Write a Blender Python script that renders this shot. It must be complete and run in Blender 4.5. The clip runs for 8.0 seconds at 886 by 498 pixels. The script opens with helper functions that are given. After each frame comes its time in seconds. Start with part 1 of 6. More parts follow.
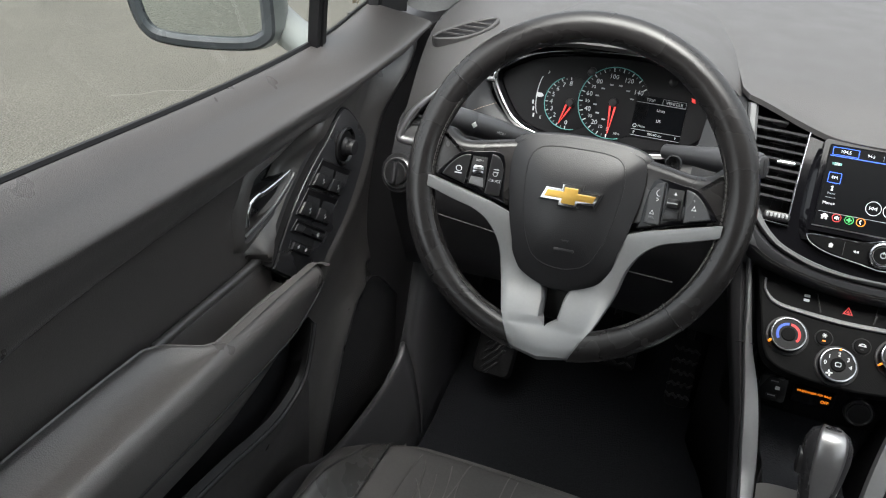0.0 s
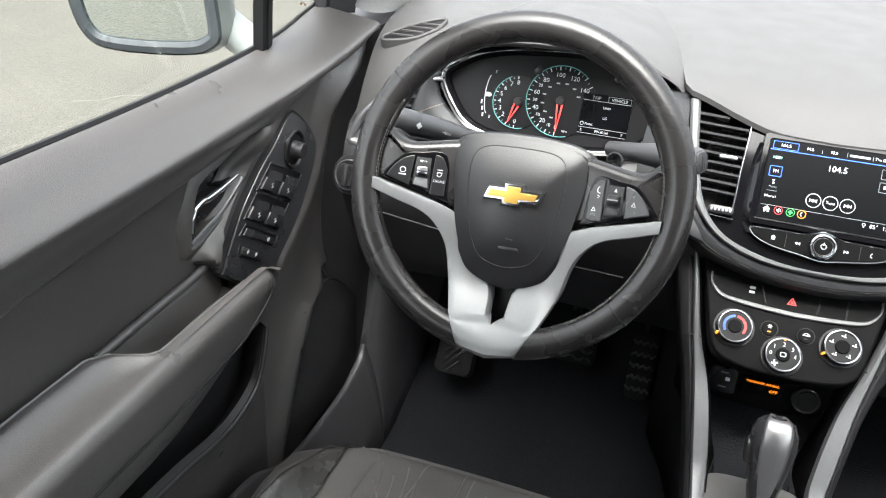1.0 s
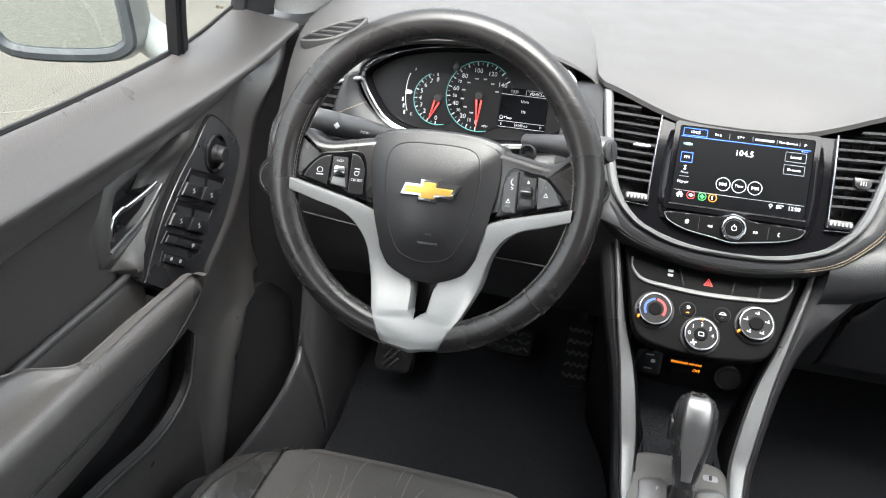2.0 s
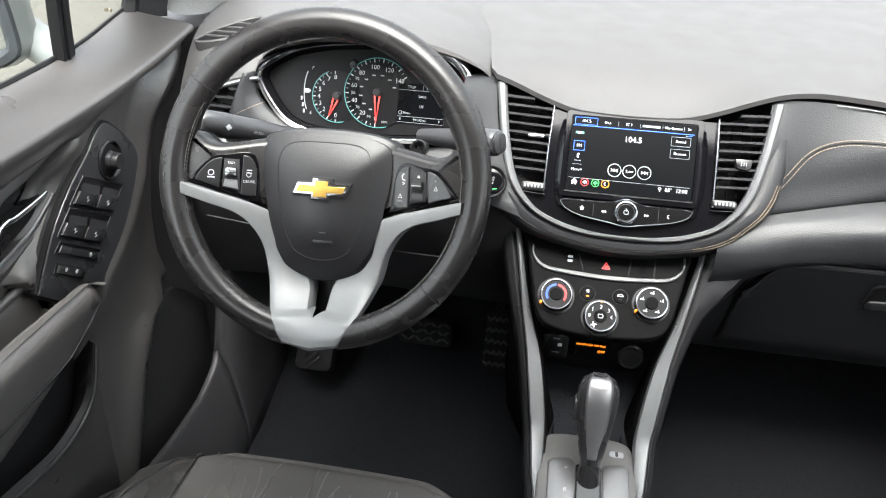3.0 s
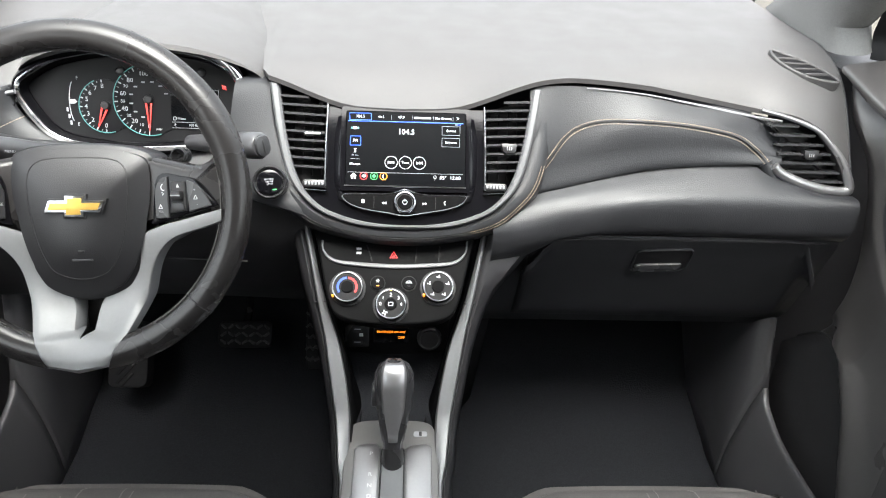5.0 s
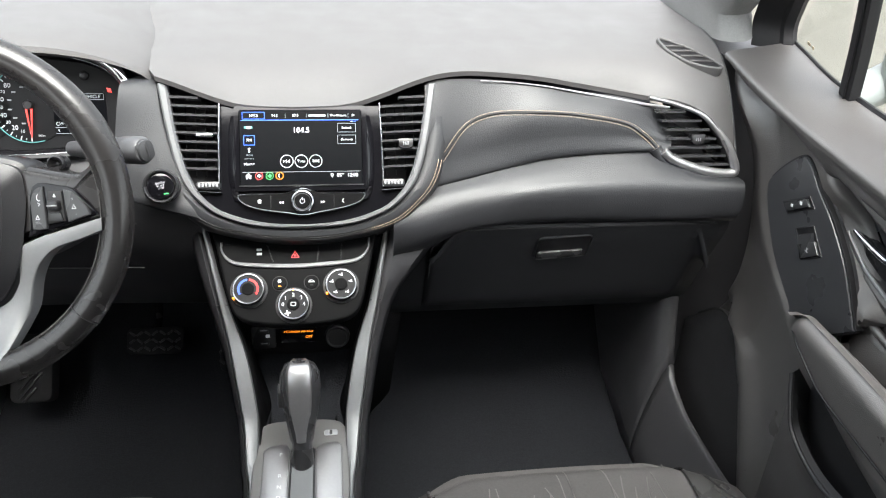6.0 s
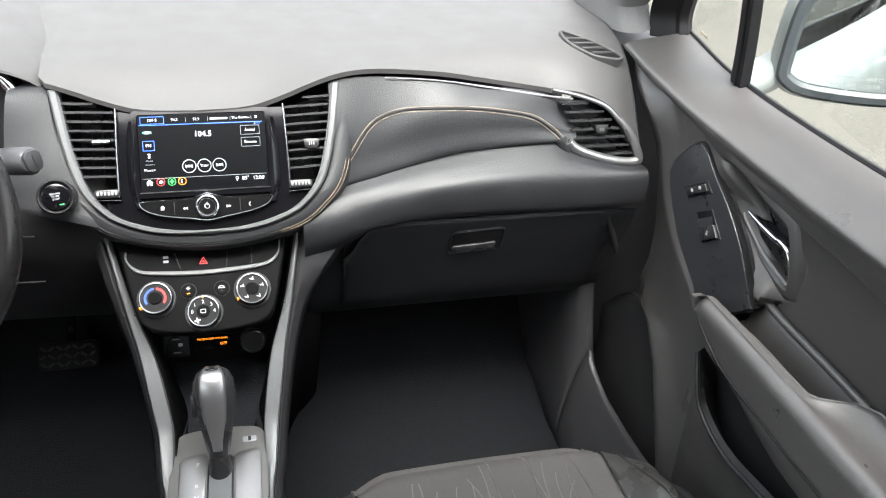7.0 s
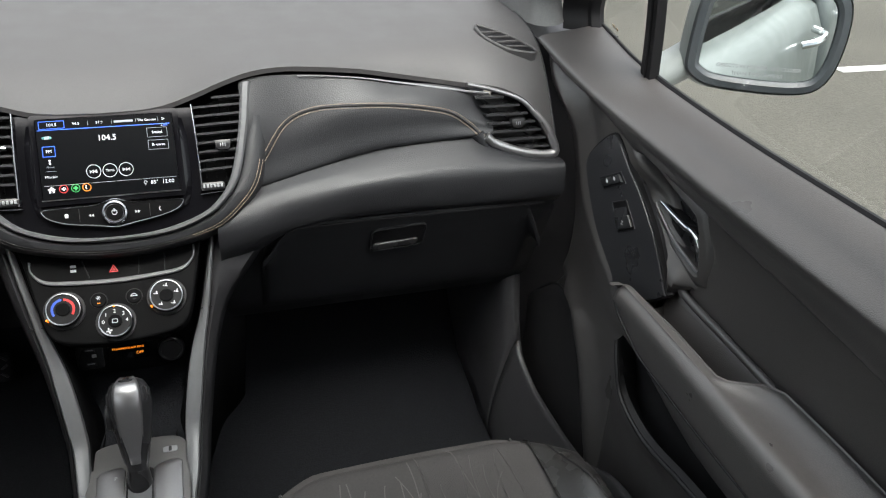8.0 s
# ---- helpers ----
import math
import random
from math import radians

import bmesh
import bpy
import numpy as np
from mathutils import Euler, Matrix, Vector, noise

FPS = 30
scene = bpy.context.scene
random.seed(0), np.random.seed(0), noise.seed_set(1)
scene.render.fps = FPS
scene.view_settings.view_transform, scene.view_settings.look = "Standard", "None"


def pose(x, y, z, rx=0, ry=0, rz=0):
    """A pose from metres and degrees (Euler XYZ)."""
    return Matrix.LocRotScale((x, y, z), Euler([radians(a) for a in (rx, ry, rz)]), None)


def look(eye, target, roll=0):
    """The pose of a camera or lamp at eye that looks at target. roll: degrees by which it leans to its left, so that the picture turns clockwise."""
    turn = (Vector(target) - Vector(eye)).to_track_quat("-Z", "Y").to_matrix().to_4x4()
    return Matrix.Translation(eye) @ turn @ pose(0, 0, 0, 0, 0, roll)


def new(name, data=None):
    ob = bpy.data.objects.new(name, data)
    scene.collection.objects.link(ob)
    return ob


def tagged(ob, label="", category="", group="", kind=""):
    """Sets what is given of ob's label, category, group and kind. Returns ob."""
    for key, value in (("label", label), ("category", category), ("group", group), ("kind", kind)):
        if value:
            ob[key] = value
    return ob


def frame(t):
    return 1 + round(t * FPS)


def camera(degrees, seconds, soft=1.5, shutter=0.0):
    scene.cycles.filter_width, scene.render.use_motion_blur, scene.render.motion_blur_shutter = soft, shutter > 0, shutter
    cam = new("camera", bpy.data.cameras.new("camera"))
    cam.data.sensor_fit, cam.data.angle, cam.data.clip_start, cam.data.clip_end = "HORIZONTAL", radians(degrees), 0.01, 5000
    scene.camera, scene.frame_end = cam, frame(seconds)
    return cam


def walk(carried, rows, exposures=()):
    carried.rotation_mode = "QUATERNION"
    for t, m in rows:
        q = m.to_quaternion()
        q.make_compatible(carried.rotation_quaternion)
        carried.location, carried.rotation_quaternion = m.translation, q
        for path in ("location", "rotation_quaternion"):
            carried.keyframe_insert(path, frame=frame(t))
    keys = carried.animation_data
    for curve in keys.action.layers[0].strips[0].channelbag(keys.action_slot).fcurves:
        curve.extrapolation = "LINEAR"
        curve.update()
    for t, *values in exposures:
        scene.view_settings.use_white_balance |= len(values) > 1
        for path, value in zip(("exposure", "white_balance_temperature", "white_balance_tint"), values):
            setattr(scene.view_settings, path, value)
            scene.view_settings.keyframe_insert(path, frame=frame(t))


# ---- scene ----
cam = camera(61.0, 8.0, soft=1.1)
PATH = [
    (0, (-0.216, 0.01, 1.372), (-0.809, 1.669, 0.425), 3.8),
    (0.5, (-0.209, 0.014, 1.372), (-0.78, 1.682, 0.426), 3.7),
    (1, (-0.185, 0.021, 1.376), (-0.717, 1.702, 0.431), 3.4),
    (1.5, (-0.166, 0.022, 1.378), (-0.645, 1.72, 0.437), 3.0),
    (3, (-0.096, 0.025, 1.388), (-0.355, 1.765, 0.436), 2.3),
    (3.5, (-0.065, 0.025, 1.393), (-0.24, 1.772, 0.435), 2.2),
    (4, (-0.035, 0.02, 1.402), (-0.122, 1.771, 0.439), 2.3),
    (4.5, (-0.012, 0.018, 1.407), (-0.007, 1.77, 0.444), 2.5),
    (6, (0.06, 0.015, 1.422), (0.322, 1.735, 0.435), 2.7),
    (6.5, (0.079, 0.011, 1.426), (0.423, 1.714, 0.435), 2.8),
    (7, (0.098, 0.008, 1.428), (0.517, 1.692, 0.435), 2.7),
    (7.5, (0.116, 0.008, 1.433), (0.607, 1.668, 0.431), 2.8),
    (8, (0.129, 0.008, 1.436), (0.696, 1.64, 0.427), 3.3),
]
EXPOSURES = [(0, 1.74), (0.3, 2.39), (0.6, 2.66), (7.4, 2.66), (7.7, 2.27), (8, 1.64)]
walk(cam, [(t, look(eye, target, roll)) for t, eye, target, roll in PATH], EXPOSURES)

# ---- daylight ----
world = bpy.data.worlds.new("sky")
scene.world = world
world.use_nodes = True
wn = world.node_tree.nodes
sky = wn.new("ShaderNodeTexSky")
sky.sky_type, sky.sun_disc = "NISHITA", False
sky.sun_elevation, sky.sun_rotation = radians(66), radians(176)
sky.air_density, sky.dust_density, sky.ozone_density = 1.0, 7.0, 1.0
soft_sky = wn.new("ShaderNodeHueSaturation")
soft_sky.inputs["Saturation"].default_value = 0.25
world.node_tree.links.new(sky.outputs[0], soft_sky.inputs["Color"])
world.node_tree.links.new(soft_sky.outputs[0], wn["Background"].inputs["Color"])
wn["Background"].inputs["Strength"].default_value = 0.15
sun = new("sun", bpy.data.lights.new("sun", "SUN"))
sun.data.energy, sun.data.angle, sun.data.color = 0.25, radians(40), (1.0, 0.97, 0.93)
sun.matrix_world = look((0.3, -2.0, 10), (0, 0, 0))


# ---- materials ----
def material(name, color, rough=0.5, metal=0.0, grain=0.0, size=0.0015, vary=0.12, patch=0.06, coat=0.0, spec=0.5,
             emit=0.0, weave=False):
    """Principled surface with tone variation at two scales and a fine relief; grain: bump strength, size: metres."""
    m = bpy.data.materials.new(name)
    m.use_nodes = True
    t = m.node_tree
    p = t.nodes["Principled BSDF"]
    p.inputs["Roughness"].default_value, p.inputs["Metallic"].default_value = rough, metal
    p.inputs["Specular IOR Level"].default_value = spec
    p.inputs["Coat Weight"].default_value, p.inputs["Coat Roughness"].default_value = coat, 0.05
    co = t.nodes.new("ShaderNodeTexCoord")

    def tex(kind, scale, detail=3.0):
        n = t.nodes.new(kind)
        n.inputs["Scale"].default_value = scale
        if kind == "ShaderNodeTexNoise":
            n.inputs["Detail"].default_value = detail
        t.links.new(co.outputs["Object"], n.inputs["Vector"])
        return n

    big, small = tex("ShaderNodeTexNoise", 1 / patch), tex("ShaderNodeTexNoise", 1 / (size * 2.5), 4)
    add = t.nodes.new("ShaderNodeMath")
    add.operation = "ADD"
    t.links.new(big.outputs["Fac"], add.inputs[0])
    t.links.new(small.outputs["Fac"], add.inputs[1])
    ramp = t.nodes.new("ShaderNodeMapRange")
    ramp.inputs["From Min"].default_value, ramp.inputs["From Max"].default_value = 0.6, 1.4
    ramp.inputs["To Min"].default_value, ramp.inputs["To Max"].default_value = 1 - vary, 1 + vary
    t.links.new(add.outputs[0], ramp.inputs["Value"])
    mul = t.nodes.new("ShaderNodeMix")
    mul.data_type, mul.blend_type = "RGBA", "MULTIPLY"
    mul.inputs["Factor"].default_value = 1.0
    mul.inputs["A"].default_value = (*color, 1)
    t.links.new(ramp.outputs[0], mul.inputs["B"])
    t.links.new(mul.outputs["Result"], p.inputs["Base Color"])
    wear = t.nodes.new("ShaderNodeMapRange")
    wear.inputs["From Min"].default_value, wear.inputs["From Max"].default_value = 0.3, 0.7
    wear.inputs["To Min"].default_value, wear.inputs["To Max"].default_value = max(rough - 0.06, 0.02), min(rough + 0.06, 1)
    t.links.new(big.outputs["Fac"], wear.inputs["Value"])
    if rough > 0.05:
        t.links.new(wear.outputs[0], p.inputs["Roughness"])
    if grain:
        bump = t.nodes.new("ShaderNodeBump")
        bump.inputs["Strength"].default_value, bump.inputs["Distance"].default_value = grain, size * 0.9
        if weave:
            cells = tex("ShaderNodeTexChecker", 1 / size)
            t.links.new(cells.outputs["Fac"], bump.inputs["Height"])
        else:
            cells = tex("ShaderNodeTexVoronoi", 1 / size)
            t.links.new(cells.outputs["Distance"], bump.inputs["Height"])
            # valleys of the grain are painted darker, so the relief's shading stays visible
            tone = t.nodes.new("ShaderNodeMapRange")
            tone.inputs["From Min"].default_value, tone.inputs["From Max"].default_value = 0.1, 0.65
            depth = min(0.12, 0.5 * grain)
            tone.inputs["To Min"].default_value, tone.inputs["To Max"].default_value = 1 + depth, 1 - depth
            t.links.new(cells.outputs["Distance"], tone.inputs["Value"])
            both = t.nodes.new("ShaderNodeMath")
            both.operation = "MULTIPLY"
            t.links.new(ramp.outputs[0], both.inputs[0])
            t.links.new(tone.outputs[0], both.inputs[1])
            t.links.new(both.outputs[0], mul.inputs["B"])
        t.links.new(bump.outputs[0], p.inputs["Normal"])
    if emit:
        p.inputs["Emission Color"].default_value, p.inputs["Emission Strength"].default_value = (*color, 1), emit
    return m


def glass_material(name, tint=(0.93, 0.97, 0.95)):
    m = bpy.data.materials.new(name)
    m.use_nodes = True
    t = m.node_tree
    t.nodes.remove(t.nodes["Principled BSDF"])
    clear, gloss, mix, facing = (t.nodes.new("ShaderNode" + k) for k in ("BsdfTransparent", "BsdfGlossy", "MixShader", "LayerWeight"))
    clear.inputs["Color"].default_value, gloss.inputs["Roughness"].default_value = (*tint, 1), 0.01
    facing.inputs["Blend"].default_value = 0.5
    power, scaled = t.nodes.new("ShaderNodeMath"), t.nodes.new("ShaderNodeMath")
    power.operation, power.inputs[1].default_value = "POWER", 5.0
    scaled.operation, scaled.inputs[1].default_value, scaled.inputs[2].default_value = "MULTIPLY_ADD", 0.9, 0.05
    t.links.new(facing.outputs["Facing"], power.inputs[0])
    t.links.new(power.outputs[0], scaled.inputs[0])
    t.links.new(scaled.outputs[0], mix.inputs[0])
    t.links.new(clear.outputs[0], mix.inputs[1])
    t.links.new(gloss.outputs[0], mix.inputs[2])
    t.links.new(mix.outputs[0], t.nodes["Material Output"].inputs["Surface"])
    return m


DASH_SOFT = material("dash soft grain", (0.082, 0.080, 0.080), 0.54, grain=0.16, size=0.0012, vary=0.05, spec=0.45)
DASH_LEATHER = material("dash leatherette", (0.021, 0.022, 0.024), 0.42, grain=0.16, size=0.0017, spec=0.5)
DOOR_GRAIN = material("door grain", (0.080, 0.076, 0.074), 0.33, grain=0.22, size=0.0013, spec=1.0, vary=0.06)
# Door grain again, only paler, to brighten the armrest where light falls short.
ARM_GRAIN_LIT = material("lightened armrest grain", (0.110, 0.105, 0.102), 0.33, grain=0.20, size=0.0013, spec=1.0, vary=0.06)
DOOR_PLAIN = material("door inset", (0.080, 0.075, 0.072), 0.40, grain=0.16, size=0.0015, spec=0.8, vary=0.06)
# Black plastic held darker, so its colour carries the shade under the dash.
LOWER_DASH_SHADED = material("shaded lower dash plastic", (0.024, 0.025, 0.0275), 0.46, grain=0.15, size=0.0014, spec=0.4)
# Black plastic with its tone lifted, in place of light on sills and stalks.
LIFTED_BLACK = material("lifted black plastic", (0.052, 0.052, 0.055), 0.36, grain=0.10, size=0.0014, spec=0.8)
# Tone and gloss raised above the inset's, making up for weak light low down.
DOOR_HARD_LIT = material("lightened hard door plastic", (0.098, 0.095, 0.093), 0.33, grain=0.10, size=0.0013, spec=0.9, vary=0.06)
BLACK_PLASTIC = material("black plastic", (0.031, 0.031, 0.033), 0.40, grain=0.15, size=0.0014, spec=0.38)
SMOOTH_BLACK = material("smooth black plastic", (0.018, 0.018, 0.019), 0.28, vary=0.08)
PIANO = material("piano black", (0.004, 0.004, 0.005), 0.06, vary=0.05, spec=0.38)
WHEEL_LEATHER = material("wheel leather", (0.020, 0.019, 0.019), 0.27, grain=0.05, size=0.0014, vary=0.18, patch=0.05, spec=0.55)
AIRBAG = material("airbag cover", (0.018, 0.018, 0.0195), 0.38, grain=0.12, size=0.0012)
SILVER = material("satin silver paint", (0.215, 0.219, 0.223), 0.40, 0.15, vary=0.05)
SATIN = material("satin trim silver", (0.165, 0.170, 0.175), 0.42, 0.2, vary=0.05, spec=0.4)
TRIM_SILVER = material("grey silver trim", (0.120, 0.123, 0.127), 0.40, 0.25, vary=0.05, spec=0.4)
KNOB_METAL = material("satin knob metal", (0.36, 0.36, 0.365), 0.34, 0.85, vary=0.05)
GRAPHITE = material("satin graphite", (0.045, 0.045, 0.048), 0.26, 0.4, vary=0.05)
CHROME = material("chrome", (0.82, 0.83, 0.85), 0.10, 1.0, vary=0.03)
DARK_CHROME = material("dark chrome", (0.40, 0.41, 0.43), 0.20, 1.0, vary=0.05)
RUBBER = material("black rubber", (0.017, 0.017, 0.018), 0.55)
PEDAL_RUBBER = material("dull pedal rubber", (0.011, 0.011, 0.012), 0.75, grain=0.1, size=0.002, spec=0.2)
CARPET = material("black carpet", (0.0155, 0.0165, 0.019), 0.95, grain=0.25, size=0.003, spec=0.1)
CONSOLE_CARPET = material("grey-black console carpet", (0.024, 0.024, 0.026), 0.95, grain=0.3, size=0.003, spec=0.1)
SEAT_CLOTH = material("seat cloth", (0.085, 0.081, 0.079), 0.85, grain=0.4, size=0.0016, spec=0.2, weave=True)
SEAT_PATTERN = material("seat pattern thread", (0.140, 0.133, 0.128), 0.8, spec=0.2)
SEAT_LEATHER = material("seat leatherette", (0.042, 0.041, 0.040), 0.28, grain=0.14, size=0.0013, spec=0.9)
HEADLINER = material("headliner cloth", (0.60, 0.59, 0.57), 0.95, grain=0.3, size=0.002)
TRIM_GREY = material("pillar trim", (0.21, 0.21, 0.207), 0.7, grain=0.2, size=0.0012)
WHITE_PAINT = material("white car paint", (0.185, 0.200, 0.196), 0.38, coat=0.15, vary=0.02)
MIRROR = material("mirror glass", (0.80, 0.86, 0.85), 0.01, 1.0, vary=0.01)
GLASS = glass_material("window glass")
TINTED_GLASS = glass_material("tinted rear glass", (0.35, 0.38, 0.37))
STITCH = material("tan thread", (0.42, 0.33, 0.24), 0.8)
GREY_STITCH = material("grey thread", (0.080, 0.077, 0.074), 0.8)
SCREEN = material("screen black", (0.0022, 0.0025, 0.0032), 0.36, vary=0.02, emit=0.14, spec=0.05)
UI_WHITE = material("lit white", (0.75, 0.78, 0.80), 0.4, emit=0.16)
UI_GREY = material("lit grey", (0.30, 0.32, 0.35), 0.4, emit=0.11)
UI_BLUE = material("lit blue", (0.04, 0.14, 0.75), 0.4, emit=0.36)
UI_RED = material("lit red", (0.75, 0.05, 0.05), 0.4, emit=0.24)
UI_GREEN = material("lit green", (0.05, 0.45, 0.12), 0.4, emit=0.20)
UI_AMBER = material("lit amber", (1.0, 0.28, 0.02), 0.4, emit=0.36)
UI_TEAL = material("lit teal", (0.10, 0.32, 0.30), 0.4, emit=0.03)
DIAL_FACE = material("dial face", (0.008, 0.008, 0.009), 0.5, vary=0.05, spec=0.2)
DIAL_WHITE = material("dial numerals", (0.50, 0.52, 0.53), 0.5, vary=0.03, emit=0.03)
SWITCH_PLATE = material("switch plate", (0.046, 0.047, 0.050), 0.30, vary=0.06, spec=0.9)
PANEL_BLACK = material("matte black panel", (0.0030, 0.0030, 0.0033), 0.52, grain=0.15, size=0.0012, spec=0.06)
SEAL = material("black window seal", (0.010, 0.010, 0.011), 0.5, spec=0.25)
MIRROR_RIM = material("mirror rim plastic", (0.045, 0.052, 0.058), 0.32, vary=0.06)
SLAT = material("vent blade plastic", (0.040, 0.041, 0.043), 0.27, vary=0.06)
PRINT_WHITE = material("white print", (0.70, 0.71, 0.72), 0.5, vary=0.03)
PRINT_GREY = material("grey print", (0.28, 0.29, 0.30), 0.5, vary=0.03)
PRINT_RED = material("red print", (0.70, 0.03, 0.03), 0.5, vary=0.03)
PRINT_BLUE = material("blue print", (0.03, 0.10, 0.60), 0.5, vary=0.03)
NEEDLE = material("needle red", (0.85, 0.06, 0.05), 0.4, emit=0.18)
GOLD = material("gold badge", (0.72, 0.45, 0.10), 0.35, 0.6, vary=0.06)
GROUND_MAT = material("worn concrete asphalt", (0.100, 0.096, 0.083), 0.9, grain=0.6, size=0.012, vary=0.2, patch=0.9, spec=0.2)
LINE_PAINT = material("road paint", (0.72, 0.72, 0.70), 0.7, grain=0.4, size=0.01)
CRACK = material("crack filler", (0.118, 0.112, 0.098), 0.9)


# ---- building tools ----
class Frame:
    """A flat working frame: origin, right, up and the normal that faces out."""

    def __init__(self, o, u, v):
        self.o, self.u, self.v = Vector(o), Vector(u).normalized(), Vector(v).normalized()
        self.n = self.u.cross(self.v)

    def __call__(self, a, b, h=0.0):
        return self.o + self.u * a + self.v * b + self.n * h

    def at(self, a, b, h=0.0, turn=0.0):
        c, s = math.cos(radians(turn)), math.sin(radians(turn))
        return Frame(self(a, b, h), self.u * c + self.v * s, self.v * c - self.u * s)


BASE = {}


def thing(name, loc, label, category, group="", kind=""):
    ob = new(name)
    ob.location = loc
    ob.empty_display_size = 0.02
    BASE[ob] = Vector(loc)
    return tagged(ob, label, category, group, kind)


def part(name, geo, mat, parent=None, label="", smooth=True, solid=0.0, bevel=0.0):
    verts, faces = geo
    me = bpy.data.meshes.new(name)
    me.from_pydata([tuple(v) for v in verts], [], faces)
    me.validate()
    me.materials.append(mat)
    ob = new(name, me)
    if parent:
        ob.parent = parent
        ob.matrix_parent_inverse = Matrix.Translation(-BASE.get(parent, Vector()))
    if label:
        ob["label"] = label
    if solid:
        s = ob.modifiers.new("thickness", "SOLIDIFY")
        s.thickness, s.offset = solid, -1
    if bevel:
        b = ob.modifiers.new("edges", "BEVEL")
        b.width, b.segments, b.limit_method = bevel, 2, "ANGLE"
    if smooth:
        me.polygons.foreach_set("use_smooth", [True] * len(me.polygons))
        me.set_sharp_from_angle(angle=radians(38))
    return ob


def join(*geos):
    verts, faces = [], []
    for v, f in geos:
        k = len(verts)
        verts += list(v)
        faces += [tuple(i + k for i in face) for face in f]
    return verts, faces


def mirrored(geo, s):
    """The same geometry on the car's right (s = 1) or left (s = -1) side."""
    if s > 0:
        return geo
    return [Vector((-v[0], v[1], v[2])) for v in geo[0]], [tuple(reversed(f)) for f in geo[1]]


def mirrored_faces(geo):
    return geo[0], [tuple(reversed(f)) for f in geo[1]]


def curve(points, n=8, closed=False):
    """A smooth line through a few control points (any dimension)."""
    p = [np.array(q, float) for q in points]
    p = [p[-1], *p, p[0], p[1]] if closed else [2 * p[0] - p[1], *p, 2 * p[-1] - p[-2]]
    out = []
    for a, b, c, d in zip(p, p[1:], p[2:], p[3:]):
        for t in np.arange(n) / n:
            out.append(0.5 * (2 * b + (c - a) * t + (2 * a - 5 * b + 4 * c - d) * t * t + (3 * b - a - 3 * c + d) * t ** 3))
    if not closed:
        out.append(p[-2])
    return out


def at(table, x):
    """Piecewise smooth table: rows of x, values..."""
    xs = [r[0] for r in table]
    i = max(0, min(len(xs) - 2, int(np.searchsorted(xs, x)) - 1))
    t = min(1, max(0, (x - xs[i]) / (xs[i + 1] - xs[i])))
    a, b = np.array(table[i][1:], float), np.array(table[i + 1][1:], float)
    before = np.array(table[max(i - 1, 0)][1:], float)
    after = np.array(table[min(i + 2, len(table) - 1)][1:], float)
    wa = (b - before) / (xs[i + 1] - xs[max(i - 1, 0)]) * (xs[i + 1] - xs[i])
    wb = (after - a) / (xs[min(i + 2, len(xs) - 1)] - xs[i]) * (xs[i + 1] - xs[i])
    v = (2 * t ** 3 - 3 * t * t + 1) * a + (t ** 3 - 2 * t * t + t) * wa + (-2 * t ** 3 + 3 * t * t) * b + (t ** 3 - t * t) * wb
    return v if len(v) > 1 else float(v[0])


def ease(t):
    t = min(1.0, max(0.0, t))
    return t * t * (3 - 2 * t)


def loft(rows, ring=False, cap=False, loop=False):
    """A skin over rows of points; ring: each row is closed, loop: the last row meets the first, cap: closes both ends."""
    n, m = len(rows), len(rows[0])
    verts = [Vector(p) for r in rows for p in r]
    faces = []
    for i in range(n if loop else n - 1):
        for j in range(m if ring else m - 1):
            a, b = i * m, (i + 1) % n * m
            faces.append((a + j, a + (j + 1) % m, b + (j + 1) % m, b + j))
    if cap:
        faces += [tuple(reversed(range(m))), tuple(range((n - 1) * m, n * m))]
    return verts, faces


def inset(outline, d):
    p = [np.array(q[:2], float) for q in outline]
    area = sum(a[0] * b[1] - a[1] * b[0] for a, b in zip(p, p[1:] + p[:1]))
    sign = 1 if area > 0 else -1
    out = []
    for a, b, c in zip(p[-1:] + p[:-1], p, p[1:] + p[:1]):
        e, f = b - a, c - b
        e, f = e / (np.linalg.norm(e) + 1e-9), f / (np.linalg.norm(f) + 1e-9)
        k = np.array((-e[1] - f[1], e[0] + f[0])) * sign
        k = k / (np.linalg.norm(k) + 1e-9)
        out.append(b + k * d / max(0.5, abs(k @ np.array((-e[1], e[0])))))
    return out


def plate(F, outline, h0, h1, bevel=0.0008, dome=0.0):
    """A slab with rounded top edge over an outline in the frame's plane."""
    o = [np.array(q[:2], float) for q in outline]
    if sum(a[0] * b[1] - a[1] * b[0] for a, b in zip(o, o[1:] + o[:1])) < 0:
        o.reverse()
    rows = [(o, h0), (o, h1 - bevel), (inset(o, bevel * 0.3), h1 - bevel * 0.3), (inset(o, bevel), h1)]
    if dome:
        mid = sum(o) / len(o)
        for k in (0.92, 0.84, 0.7, 0.5, 0.25):
            rows.append(([mid + (q - mid) * k for q in o], h1 + dome * (1 - k * k)))
    verts, faces = loft([[F(a, b, h) for a, b in r] for r, h in rows], ring=True)
    m = len(o)
    faces.append(tuple(range((len(rows) - 1) * m, len(rows) * m)))
    faces.append(tuple(reversed(range(m))))
    return verts, faces


